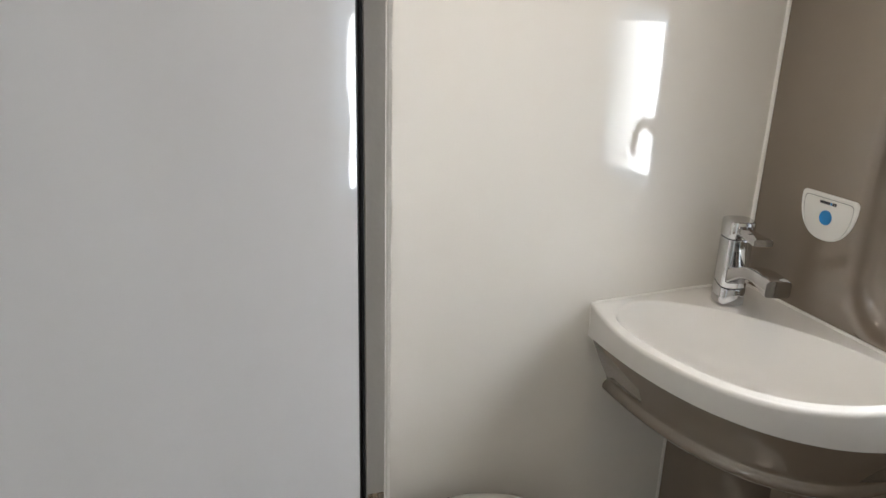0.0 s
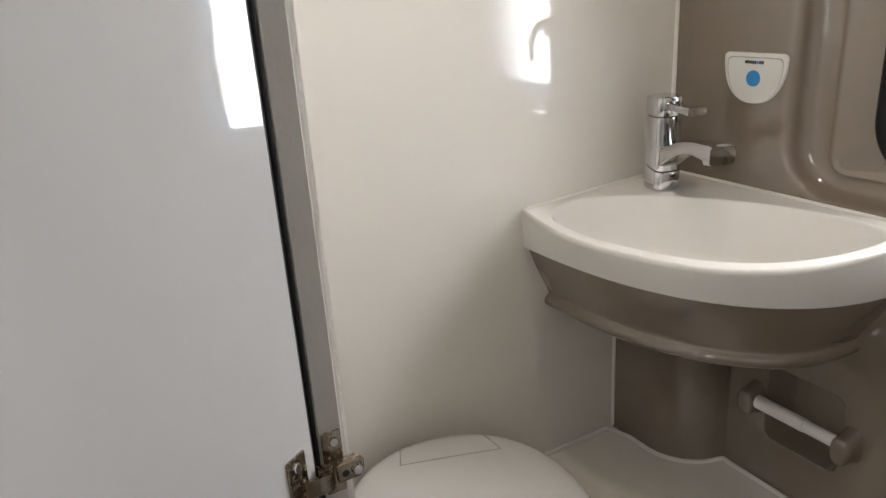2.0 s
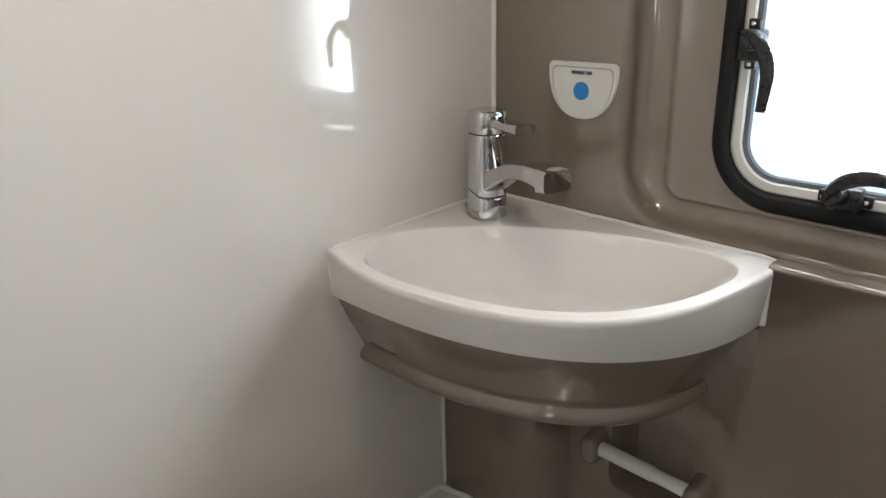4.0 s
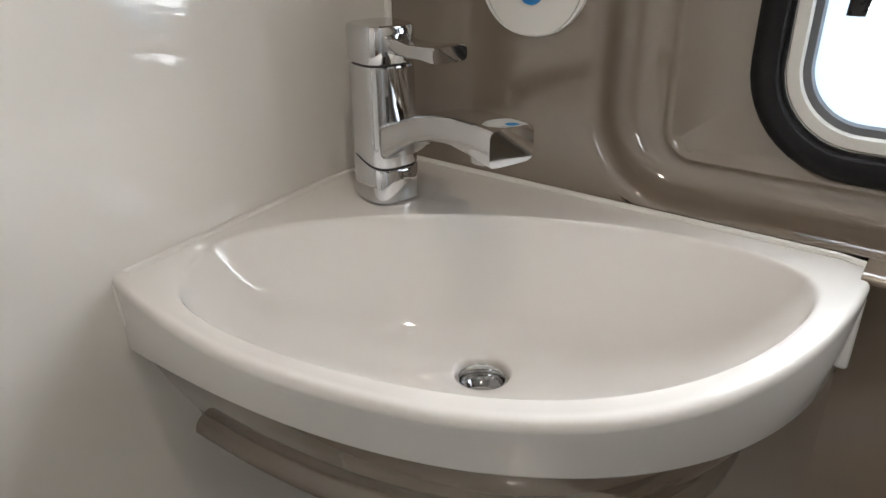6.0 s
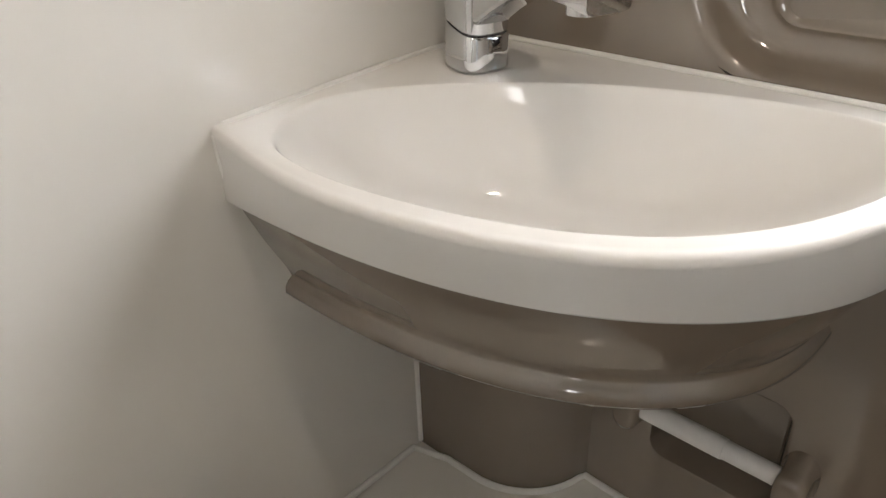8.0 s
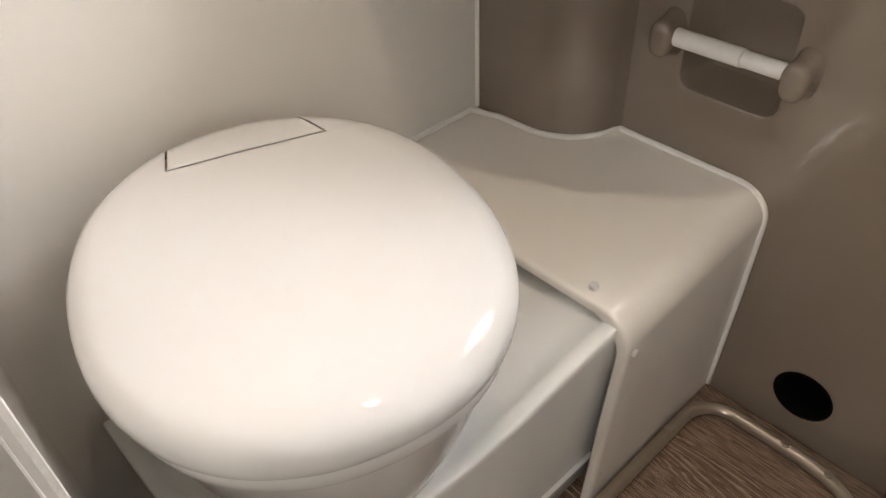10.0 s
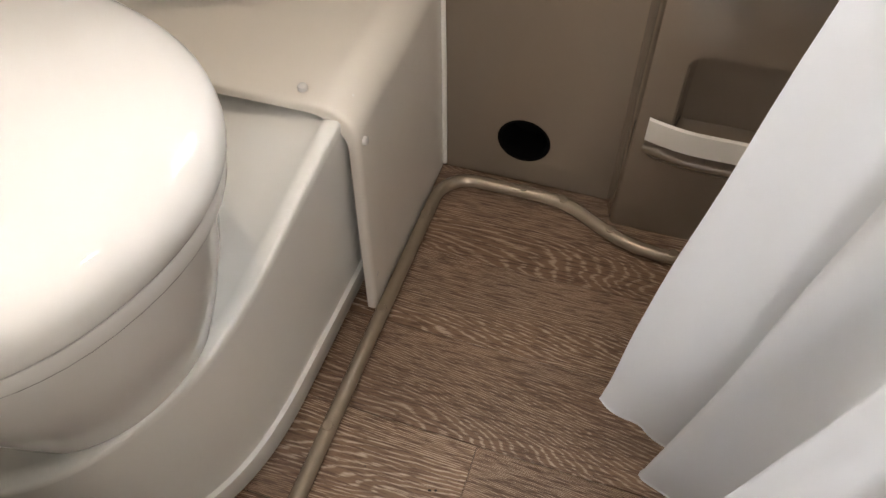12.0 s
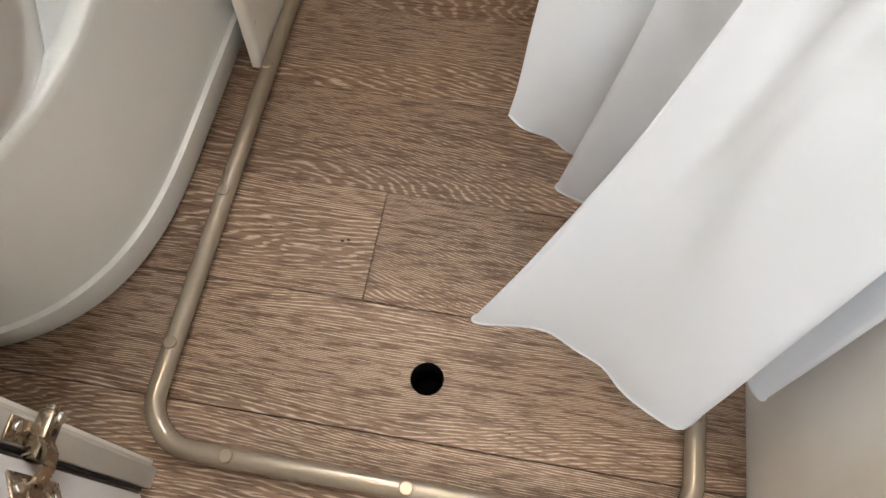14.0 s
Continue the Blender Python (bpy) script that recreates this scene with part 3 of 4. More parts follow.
def bowl_ring(scale, z, shift=(0, 0)):
    """The bowl's opening: an oval behind, following the rim's front at a constant width, scaled about the middle."""
    ax, oval_pts = radians(27), []
    for k in range(200):
        c, s = se(2 * math.pi * k / 200, 2.1)
        u, v = 0.236 * c, (0.102 if s > 0 else 0.20) * s
        oval_pts.append((BC[0] + u * math.cos(ax) - v * math.sin(ax), BC[1] + u * math.sin(ax) + v * math.cos(ax)))
    front = basin_outline(0.452, 0.3285, 0.031, 2.68, 0.035)
    out = []
    for (x1, y1), (x2, y2) in zip(polar(oval_pts, BC, ANG), polar(front, BC, ANG)):
        r1, r2 = math.hypot(x1 - BC[0], y1 - BC[1]), math.hypot(x2 - BC[0], y2 - BC[1])
        m = (r1 ** -24 + r2 ** -24) ** (-1 / 24) * scale / r1
        out.append((BC[0] + shift[0] + (x1 - BC[0]) * m, BC[1] + shift[1] + (y1 - BC[1]) * m, z))
    return out


DR = (-0.018, 0.022)
bm = bmesh.new()
rings = [flat_ring(0.446, 0.314, 0.028, 0.806, 2.58), flat_ring(0.455, 0.324, 0.029, 0.8035, 2.58), flat_ring(0.459, 0.3285, 0.030, 0.8040, 2.58), flat_ring(0.4605, 0.330, 0.030, 0.8065, 2.58), flat_ring(0.4645, 0.337, 0.031, 0.838, 2.62, 0.02)]
for d, dz in ((0, 0.0085), (0, 0.0052), (0.0006, 0.0030), (0.0018, 0.0012), (0.0034, 0.0003), (0.0052, 0), (0.0090, 0)):
    rings.append(fall_front(flat_ring(0.4675 - d, 0.344 - d, 0.031, SZ - dz, 2.68, 0.035), 0.020))
for sc, z, k in ((1.006, SZ, 0), (0.998, SZ - 0.0003, 0), (0.990, SZ - 0.0016, 0), (0.983, SZ - 0.0045, 0), (0.974, SZ - 0.0100, 0), (0.950, SZ - 0.0194, 0), (0.905, SZ - 0.0352, 0.1), (0.85, SZ - 0.0510, 0.2), (0.77, SZ - 0.0686, 0.4), (0.67, SZ - 0.0845, 0.6), (0.55, SZ - 0.0968, 0.8), (0.42, SZ - 0.1047, 0.9), (0.27, SZ - 0.1100, 1)):
    rings.append(fall_front(bowl_ring(sc, z, (DR[0] * k, DR[1] * k)), 0.017 * max(0, 1 - (SZ - z) / 0.07)))
dc = (BC[0] + DR[0], BC[1] + DR[1])
for r, z in ((0.026, SZ - 0.1126), (0.0235, SZ - 0.1144), (0.0225, SZ - 0.1188), (0.022, SZ - 0.1320)):
    rings.append([(dc[0] + r * math.cos(a), dc[1] + r * math.sin(a), z) for a in ANG])
loft(bm, rings)
part("bowl", bm, M_SINK, basin, sharp=50)
bm = bmesh.new()
loft(bm, [[(dc[0] + r * math.cos(a), dc[1] + r * math.sin(a), z) for a in [2 * math.pi * k / 32 for k in range(32)]] for r, z in ((0.0222, SZ - 0.1205), (0.020, SZ - 0.1188), (0.018, SZ - 0.1216), (0.017, SZ - 0.1309), (0.006, SZ - 0.1309))], cap1=True)
part("drain", bm, M_CHROME, basin, "chrome drain ring")
bm = bmesh.new()
skirt = [(0.449, 0.318, 0.028, 0.809), (0.446, 0.314, 0.026, 0.795), (0.428, 0.289, 0.018, 0.755), (0.406, 0.2625, 0.010, 0.718), (0.4015, 0.257, 0.008, 0.709), (0.4012, 0.2552, 0.006, 0.7065), (0.4045, 0.2575, 0.004, 0.704),
         (0.4075, 0.260, 0.003, 0.699), (0.4075, 0.260, 0.002, 0.692), (0.403, 0.256, 0.002, 0.686), (0.395, 0.248, 0.002, 0.684), (0.36, 0.225, 0.002, 0.684)]
loft(bm, [flat_ring(rx, ry, bk, z, 2.45) for rx, ry, bk, z in skirt], cap1=True)
part("skirt", bm, M_BROWN, basin, "glossy taupe apron under the basin with a rolled lip", 60)
bm = bmesh.new()
tube(bm, [(0.0015, -0.295, 0.812), (0.0012, -0.298, 0.84), (0.0012, -0.299, SZ - 0.017), (0.0018, -0.290, SZ - 0.0095), (0.0022, -0.20, SZ - 0.005), (0.0024, -0.10, SZ - 0.0005), (0.0025, 0.02, SZ + 0.001), (0.006, 0.0295, SZ + 0.001), (0.03, 0.0305, SZ + 0.001), (0.44, 0.0305, SZ + 0.001), (0.466, 0.026, SZ), (0.47, 0.012, SZ - 0.006)], 0.0032, 8)
part("seal_bead", bm, M_SEAL, basin, "white silicone bead against the walls")
part("end_seal", box(bmesh.new(), 0.452, 0.467, -0.003, 0.004, 0.806, SZ - 0.010, 0.003), M_SEAL, basin, "white silicone at the basin's end")

# ---- tap ----
TC = Vector((0.073, -0.063, SZ))
tap = thing("mixer_tap", "chrome single-lever basin mixer tap with swivel spout", "tap", at=TC)
tap.rotation_euler = (0, 0, radians(-18))


def tap_ring(w, d, z, n=3.2, seg=32, lift=0.0, off=0.0):
    out = []
    for k in range(seg):
        c, s = se(2 * math.pi * k / seg + math.pi / 4, n)
        out.append((off + w * c, d * s, z + lift * c))
    return out


part("body", loft(bmesh.new(), [tap_ring(0.0255, 0.0245, 0.0), tap_ring(0.0265, 0.0255, 0.001), tap_ring(0.0265, 0.0255, 0.034, lift=-0.006), tap_ring(0.0255, 0.0245, 0.036, lift=-0.006), tap_ring(0.0250, 0.0240, 0.0365, lift=-0.006)], cap0=True), M_CHROME, tap)
part("joint", loft(bmesh.new(), [tap_ring(0.0240, 0.0230, 0.02), tap_ring(0.0240, 0.0230, 0.06)], cap1=True), M_BLACKP, tap)
part("swivel", loft(bmesh.new(), [tap_ring(0.0250, 0.0240, 0.038, lift=-0.006), tap_ring(0.0262, 0.0252, 0.0395, lift=-0.006), tap_ring(0.0262, 0.0252, 0.120), tap_ring(0.0255, 0.0245, 0.1215)], cap0=True, cap1=True), M_CHROME, tap)
part("cap_joint", loft(bmesh.new(), [tap_ring(0.0235, 0.0225, 0.12), tap_ring(0.0235, 0.0225, 0.125)], cap1=True), M_BLACKP, tap)
part("cap", loft(bmesh.new(), [tap_ring(0.0255, 0.0245, 0.1235), tap_ring(0.0265, 0.0255, 0.125), tap_ring(0.0268, 0.0255, 0.151), tap_ring(0.0258, 0.0245, 0.1535), tap_ring(0.0235, 0.0225, 0.1545)], cap0=True, cap1=True), M_CHROME, tap)


def bar(sections, n=4.5, seg=24):
    """A swept bar along x; sections of x, z of the middle, half width, half height."""
    bm = bmesh.new()
    rings = []
    for x, z, w, h in sections:
        rings.append([(x, w * c, z + h * s) for c, s in [se(2 * math.pi * k / seg + math.pi / 4, n) for k in range(seg)]])
    return loft(bm, rings, cap0=True, cap1=True)


part("lever", bar([(0.018, 0.141, 0.013, 0.0075), (0.03, 0.1405, 0.013, 0.007), (0.045, 0.1395, 0.0145, 0.0055), (0.06, 0.140, 0.016, 0.005), (0.086, 0.1415, 0.017, 0.0058), (0.100, 0.142, 0.017, 0.0068), (0.102, 0.142, 0.016, 0.0060)]), M_CHROME, tap)
part("spout", bar([(-0.005, 0.052, 0.018, 0.017), (0.012, 0.054, 0.0185, 0.0178), (0.03, 0.060, 0.0185, 0.0160), (0.05, 0.070, 0.0186, 0.0132), (0.075, 0.081, 0.0189, 0.0115), (0.10, 0.0880, 0.0193, 0.0110), (0.125, 0.0915, 0.0198, 0.0114), (0.15, 0.0912, 0.0203, 0.0126), (0.174, 0.0895, 0.0208, 0.0142), (0.1756, 0.0895, 0.0203, 0.0137)], 6), M_CHROME, tap)
bm = bmesh.new()
loft(bm, [[(0.148 + r * math.cos(a), r * math.sin(a), z) for a in [2 * math.pi * k / 24 for k in range(24)]] for r, z in ((0.013, 0.080), (0.0125, 0.0715), (0.009, 0.072))], cap1=True)
part("aerator", bm, M_SCREW, tap, "ribbed spout outlet")
part("indicator", disc(bmesh.new(), (0.0262, 0, 0.139), (1, 0, 0), 0.003, 0.002, 12), M_SCREW, tap)

# ---- toilet roll holder ----
holder = thing("toilet_roll_holder", "taupe moulded roll holder with bare white rod", "toilet roll holder", at=(0.333, 0, 0.538))
for sx in (-1, 1):
    bm = bmesh.new()
    rings = []
    for y, w, h in ((0.004, 0.0185, 0.032), (-0.004, 0.0165, 0.030), (-0.012, 0.0155, 0.0265), (-0.024, 0.0155, 0.0235), (-0.031, 0.0145, 0.0225), (-0.0345, 0.0115, 0.0195), (-0.036, 0.007, 0.014), (-0.0365, 0.003, 0.006)):
        rings.append([(sx * 0.084 + w * c, y, -0.003 + h * s) for c, s in [se(2 * math.pi * k / 28, 2.5) for k in range(28)]])
    part("bracket", loft(bm, rings, cap1=True), M_BROWN, holder, sharp=60)
part("rod", tube(bmesh.new(), [(-0.070, -0.016, 0), (0.018, -0.016, 0)], 0.0112, 20), M_ROD, holder)
part("rod_end", tube(bmesh.new(), [(0.018, -0.016, 0), (0.070, -0.016, 0)], 0.0100, 20), M_ROD, holder)

# ---- cassette shelf in the corner ----
shelf = thing("cassette_cover", "off-white plastic cassette cover with shelf top", "cover", at=(0, 0, 0))
bm = bmesh.new()


def shelf_profile(y):
    """Across the cover from the wall to the floor: x, z."""
    tx = 0.424 + 0.008 * (-y / 0.3)
    bx = 0.417
    top = 0.374 - 0.004 * (-y / 0.3)
    pts = [(0.0, top), (0.2, top)]
    cz, cx, r = top - 0.042, tx - 0.042, 0.042
    pts += [(cx + r * math.sin(radians(a)), cz + r * math.cos(radians(a))) for a in range(0, 91, 10)]
    return pts + [(tx - (tx - bx) * 0.4, 0.20), (bx, 0.004)]


ys = [-0.001, -0.05, -0.10, -0.15, -0.20, -0.25, -0.296, -0.302, -0.305]
rings = [[(x, y, z) for x, z in shelf_profile(y)] for y in ys[:-2]]
last = shelf_profile(-0.3)
for y, ins in ((-0.302, 0.0012), (-0.3045, 0.004)):
    rings.append([(max(x - ins * (1 if x > 0.3 else 0), 0), y, z - (ins if z > 0.3 else 0)) for x, z in last])
for y, ins in ((-0.3045, 0.012), (-0.302, 0.014), (-0.28, 0.015)):
    rings.append([(max(x - ins * (1 if x > 0.3 else 0), 0), y, z - (ins if z > 0.3 else 0)) for x, z in last])
loft(bm, rings, closed=False)
part("cover", bm, M_SHELF, shelf, sharp=45, outward=(0.6, -0.3, 0.7))
for x, y, z, ax in ((0.434, -0.289, 0.318, (1, 0, 0.1)), (0.4185, -0.289, 0.070, (1, 0, 0)), (0.372, -0.286, 0.3712, (0, 0, 1))):
    part("screw_cap", disc(bmesh.new(), (x - 0.004, y, z), ax, 0.0055, 0.0055, 16, 0.002), M_TOILET, shelf)
bm = bmesh.new()
bead = [(0.003, -0.29, 0.375)] + [(0.003, y, 0.376) for y in (-0.2, -0.11)] + [(x, y - 0.003, 0.3765) for x, y in col[1:]] + [(0.22, -0.003, 0.376), (0.38, -0.003, 0.3755)]
bead += [(0.382 + 0.043 * math.sin(radians(a)), -0.003, 0.332 + 0.043 * math.cos(radians(a))) for a in range(10, 91, 10)] + [(0.4235, -0.003, 0.2), (0.419, -0.003, 0.008)]
part("seal_bead", tube(bm, bead, 0.0042, 8), M_SEAL, shelf, "white silicone bead along the walls")

# ---- toilet ----
toilet = thing("cassette_toilet", "off-white plastic swivel cassette toilet, lid closed", "toilet")


def bench_outline(grow, n=2.7):
    cx, cy, rx, ry = 0.09, -0.44, 0.282 + grow, 0.279 + grow
    pts = [(cx + rx, -0.268), (cx + rx, -0.34), (cx + rx, -0.39)]
    for k in range(0, 31):
        c, s = se(-(math.pi / 2) * k / 30, n)
        pts.append((cx + rx * c, cy + ry * s))
    return pts + [(0.05, cy - ry), (0.004, cy - ry)]


def bench_s(y):
    return min(max((-0.30 - y) / 0.42, 0), 1)


def bench_top(x, y):
    """Height of the bench's upper edge, falling from the cover towards the front."""
    s = bench_s(y)
    t = min(max((0.34 - x) / 0.22, 0), 1) if y < -0.6 else 0
    return (0.362 - 0.154 * s if s < 0.5 else 0.285 - 0.05 * (s - 0.5)) - 0.05 * t


def bench_ring(grow, frac, dz=0.0):
    top = bench_outline(0.022)
    out = []
    for (x, y), (xt, yt) in zip(bench_outline(grow), top):
        flare = 0.024 * max(0, 1 - bench_s(yt) / 0.5) * min(frac, 1) ** 0.6
        out.append((x + flare, y, bench_top(xt, yt) * frac + dz))
    return out


bm = bmesh.new()
loft(bm, [bench_ring(0.006, 0, 0.001), bench_ring(0.011, 0, 0.010), bench_ring(0.012, 0.17), bench_ring(0.0065, 0.178), bench_ring(0.009, 0.4), bench_ring(0.0155, 0.75), bench_ring(0.021, 0.95), bench_ring(0.022, 1.0, -0.004), bench_ring(0.0205, 1.0, -0.001), bench_ring(0.018, 1.0), bench_ring(0.004, 1.0, -0.001), bench_ring(0.0, 1.0, -0.006), bench_ring(-0.03, 1.0, -0.012), bench_ring(-0.09, 1.0, -0.02), [(0.5 * x, -0.40 + 0.6 * (y + 0.40) if y < -0.4 else y, z - 0.02) for x, y, z in bench_ring(-0.09, 1.0, -0.02)], [(0.0, -0.40 + 0.3 * (y + 0.40) if y < -0.4 else y, z - 0.02) for x, y, z in bench_ring(-0.09, 1.0, -0.02)]], closed=False)
part("bench", bm, M_BENCH_LIT, toilet, "glossy off-white bench round the bowl", 50)

LA = radians(-17)
LC = (0.237, -0.563)


def oval(u, v, z, n=2.2, seg=72, shift=0.0, tilt=0.0):
    out = []
    for k in range(seg):
        c, s = se(2 * math.pi * k / seg, n)
        a, b = u * c + shift, v * s
        out.append((LC[0] + a * math.cos(LA) - b * math.sin(LA), LC[1] + a * math.sin(LA) + b * math.cos(LA), z + tilt * c))
    return out


bm = bmesh.new()
loft(bm, [oval(0.088, 0.085, 0.12), oval(0.104, 0.098, 0.20), oval(0.134, 0.120, 0.27), oval(0.160, 0.138, 0.335), oval(0.183, 0.153, 0.40), oval(0.196, 0.163, 0.46), oval(0.200, 0.167, 0.477)], cap1=True)
part("bowl", bm, M_TOILET, toilet, sharp=60)
bm = bmesh.new()
loft(bm, [oval(0.202, 0.168, 0.472), oval(0.209, 0.173, 0.4735), oval(0.2115, 0.1755, 0.478), oval(0.213, 0.177, 0.490), oval(0.212, 0.176, 0.493), oval(0.205, 0.169, 0.494)], cap0=True, cap1=True)
part("seat", bm, M_TOILET, toilet, "thin off-white seat ring", 50)


def lid_mesh():
    bm = bmesh.new()
    loft(bm, [oval(0.208, 0.172, 0.4955), oval(0.214, 0.178, 0.4965), oval(0.2175, 0.1815, 0.502), oval(0.218, 0.182, 0.510), oval(0.2165, 0.1805, 0.519), oval(0.2115, 0.1755, 0.5265), oval(0.2035, 0.1675, 0.5320), oval(0.192, 0.157, 0.5350), oval(0.17, 0.137, 0.5375), oval(0.10, 0.08, 0.5395), oval(0.03, 0.024, 0.540)], cap0=True, cap1=True)
    return bm


def cut(bm, p, no):
    g = bm.verts[:] + bm.edges[:] + bm.faces[:]
    bmesh.ops.bisect_plane(bm, geom=g, plane_co=p, plane_no=no, clear_outer=True)
    return bm


A, B = Vector((0.078, -0.593, 0.54)), Vector((0.129, -0.443, 0.54))
axis = Vector((math.cos(LA), math.sin(LA), 0))
seam_n = Vector((B.y - A.y, A.x - B.x, 0)).normalized()      # towards the front
tick_a = Vector((0.90, -0.42, 0)).normalized()
side_a = Vector((-tick_a.y, tick_a.x, 0))
tick_b = Vector((0.98, -0.02, 0)).normalized()
side_b = Vector((-tick_b.y, tick_b.x, 0))
GAP = 0.0011
lid = part("lid", cut(lid_mesh(), A + seam_n * GAP, -seam_n), M_TOILET, toilet, "slightly domed off-white lid", 45)
part("lid_shoulder", cut(cut(lid_mesh(), A + seam_n * GAP, seam_n), A - side_a * GAP, side_a), M_TOILET, toilet, sharp=45)
part("lid_shoulder", cut(cut(lid_mesh(), B + seam_n * GAP, seam_n), B + side_b * GAP, -side_b), M_TOILET, toilet, sharp=45)
part("hinge_cover", cut(cut(cut(lid_mesh(), A - seam_n * GAP, seam_n), A + side_a * GAP, -side_a), B - side_b * GAP, side_b), M_TOILET, toilet, "hinge cover strip of the lid", 45)
part("hinge_gap", loft(bmesh.new(), [oval(0.206, 0.170, 0.497), oval(0.2085, 0.1725, 0.518), oval(0.199, 0.164, 0.5265), oval(0.18, 0.147, 0.5315), oval(0.03, 0.02, 0.534)], cap0=True, cap1=True), M_LINE, toilet)
knob = part("valve_knob", disc(bmesh.new(), (0.165, -0.715, 0.185), (0.1, -1, -0.1), 0.019, 0.036, 20, 0.008), M_KNOB, toilet, "grey rounded valve knob")
part("knob_grip", box(bmesh.new(), -0.004, 0.004, -0.012, 0.012, -0.017, 0.017, 0.003, 2, Matrix.Translation((0.168, -0.75, 0.182))), M_KNOB, knob)

# ---- pocket unit on the north wall ----
unit = thing("pocket_shelf_unit", "taupe moulded wall unit with open pockets and white rails", "shelf unit")
UX0, UX1, UY = 0.688, WX - 0.001, -0.046
bm = bmesh.new()
pockets = [(0.748, 0.98, 0.180, 0.322), (0.748, 0.98, 0.457, 0.60)]
zz = [0.0, 0.376, 0.86]
for (px0, px1, pz0, pz1), z0, z1 in zip(pockets, zz, zz[1:]):
    ring = rr_ring(px0, px1, pz0, pz1, 0.02, UY)
    loft(bm, [border(ring, UX0 + 0.018, UX1, z0, z1, UY), ring, rr_ring(px0, px1, pz0, pz1, 0.02, UY + 0.004, inset=0.003), rr_ring(px0, px1, pz0, pz1, 0.02, -0.004, inset=0.012)], cap1=True)
side = [(UX0, -0.0005), (UX0 + 0.003, -0.012), (UX0 + 0.010, -0.036), (UX0 + 0.013, -0.043), (UX0 + 0.018, UY)]
loft(bm, [[(x, y, z) for x, y in side] for z in (0.0, 0.86)], closed=False)
quad(bm, (UX0 + 0.018, UY, 0.86), (UX1, UY, 0.86), (UX1, 0, 0.86), (UX0, 0, 0.86))
part("body", bm, M_BROWN, unit, sharp=45, outward=(-0.3, -1, 0.02))
for zr in (0.204, 0.481):
    bm = bmesh.new()
    path = [(0.720 + 0.285 * k / 14, UY - 0.004 - 0.016 * math.sin(math.pi * min(1, (k + 0.4) / 4) / 2), zr) for k in range(15)]
    rings = [[(x, y + b, z + a) for a, b in ((-0.017, 0.003), (-0.019, 0.0), (-0.017, -0.003), (0.017, -0.003), (0.019, 0.0), (0.017, 0.003))] for x, y, z in path]
    loft(bm, rings, cap0=True, cap1=True)
    part("rail", bm, M_RAIL, unit, "white retaining rail")
    bm = bmesh.new()
    path = [(0.720 + 0.285 * k / 14, UY - 0.002 - 0.018 * math.sin(math.pi * min(1, k / 4) / 2), zr - 0.040) for k in range(15)]
    loft(bm, [[(x, UY + 0.002, z + 0.008), (x, y, z + 0.008), (x, y - 0.003, z + 0.005), (x, y - 0.002, z), (x, y + 0.006, z - 0.014), (x, UY + 0.002, z - 0.02)] for x, y, z in path], cap0=True, cap1=True)
    part("ledge", bm, M_BROWN, unit, sharp=60)

# ---- shower rim on the floor ----
rim = thing("shower_rim_tube", "champagne-coloured tube rim screwed to the floor", "shower rim")


def arc(cx, cy, r, a0, a1, n=8):
    return [(cx + r * math.cos(radians(a0 + (a1 - a0) * k / n)), cy + r * math.sin(radians(a0 + (a1 - a0) * k / n))) for k in range(n + 1)]


RT = 0.0108
plan = arc(0.483, -0.722, 0.054, 180, 270) + arc(0.912, -0.722, 0.054, 270, 360) + [(0.966, -0.4), (0.966, -0.2)] + arc(0.926, -0.137, 0.040, 0, 90)
plan += [(0.85, -0.0965), (0.78, -0.0955), (0.748, -0.092), (0.72, -0.084), (0.69, -0.070), (0.665, -0.056), (0.645, -0.045), (0.62, -0.037), (0.59, -0.0335), (0.55, -0.033)] + arc(0.484, -0.087, 0.054, 90, 180) + [(0.4295, -0.2), (0.429, -0.35), (0.429, -0.5), (0.429, -0.65)]
part("tube", tube(bmesh.new(), [(x, y, RT) for x, y in plan], RT, 14, closed=True), M_TUBE, rim, sharp=70)
for x, y in ((0.4295, -0.13), (0.429, -0.31), (0.429, -0.493), (0.429, -0.676), (0.52, -0.776), (0.697, -0.776), (0.87, -0.776), (0.966, -0.66), (0.966, -0.45), (0.56, -0.033), (0.625, -0.0385), (0.705, -0.077), (0.80, -0.0957)):
    part("rivet", disc(bmesh.new(), (x, y, 2 * RT - 0.0024), (0, 0, 1), 0.0070, 0.0038, 16, 0.0012), M_TUBE, rim)

# ---- shower curtain ----
curtain = thing("shower_curtain", "white semi-sheer shower curtain hanging in folds", "shower curtain")


def smooth_path(pts, per):
    """Catmull-Rom through a few control points."""
    P = [Vector(p) for p in pts]
    P = [2 * P[0] - P[1]] + P + [2 * P[-1] - P[-2]]
    out = []
    for i in range(1, len(P) - 2):
        for k in range(per):
            t = k / per
            a, b, c, d = P[i - 1], P[i], P[i + 1], P[i + 2]
            out.append(0.5 * (2 * b + (c - a) * t + (2 * a - 5 * b + 4 * c - d) * t * t + (3 * b - a - 3 * c + d) * t ** 3))
    return out + [P[-2]]


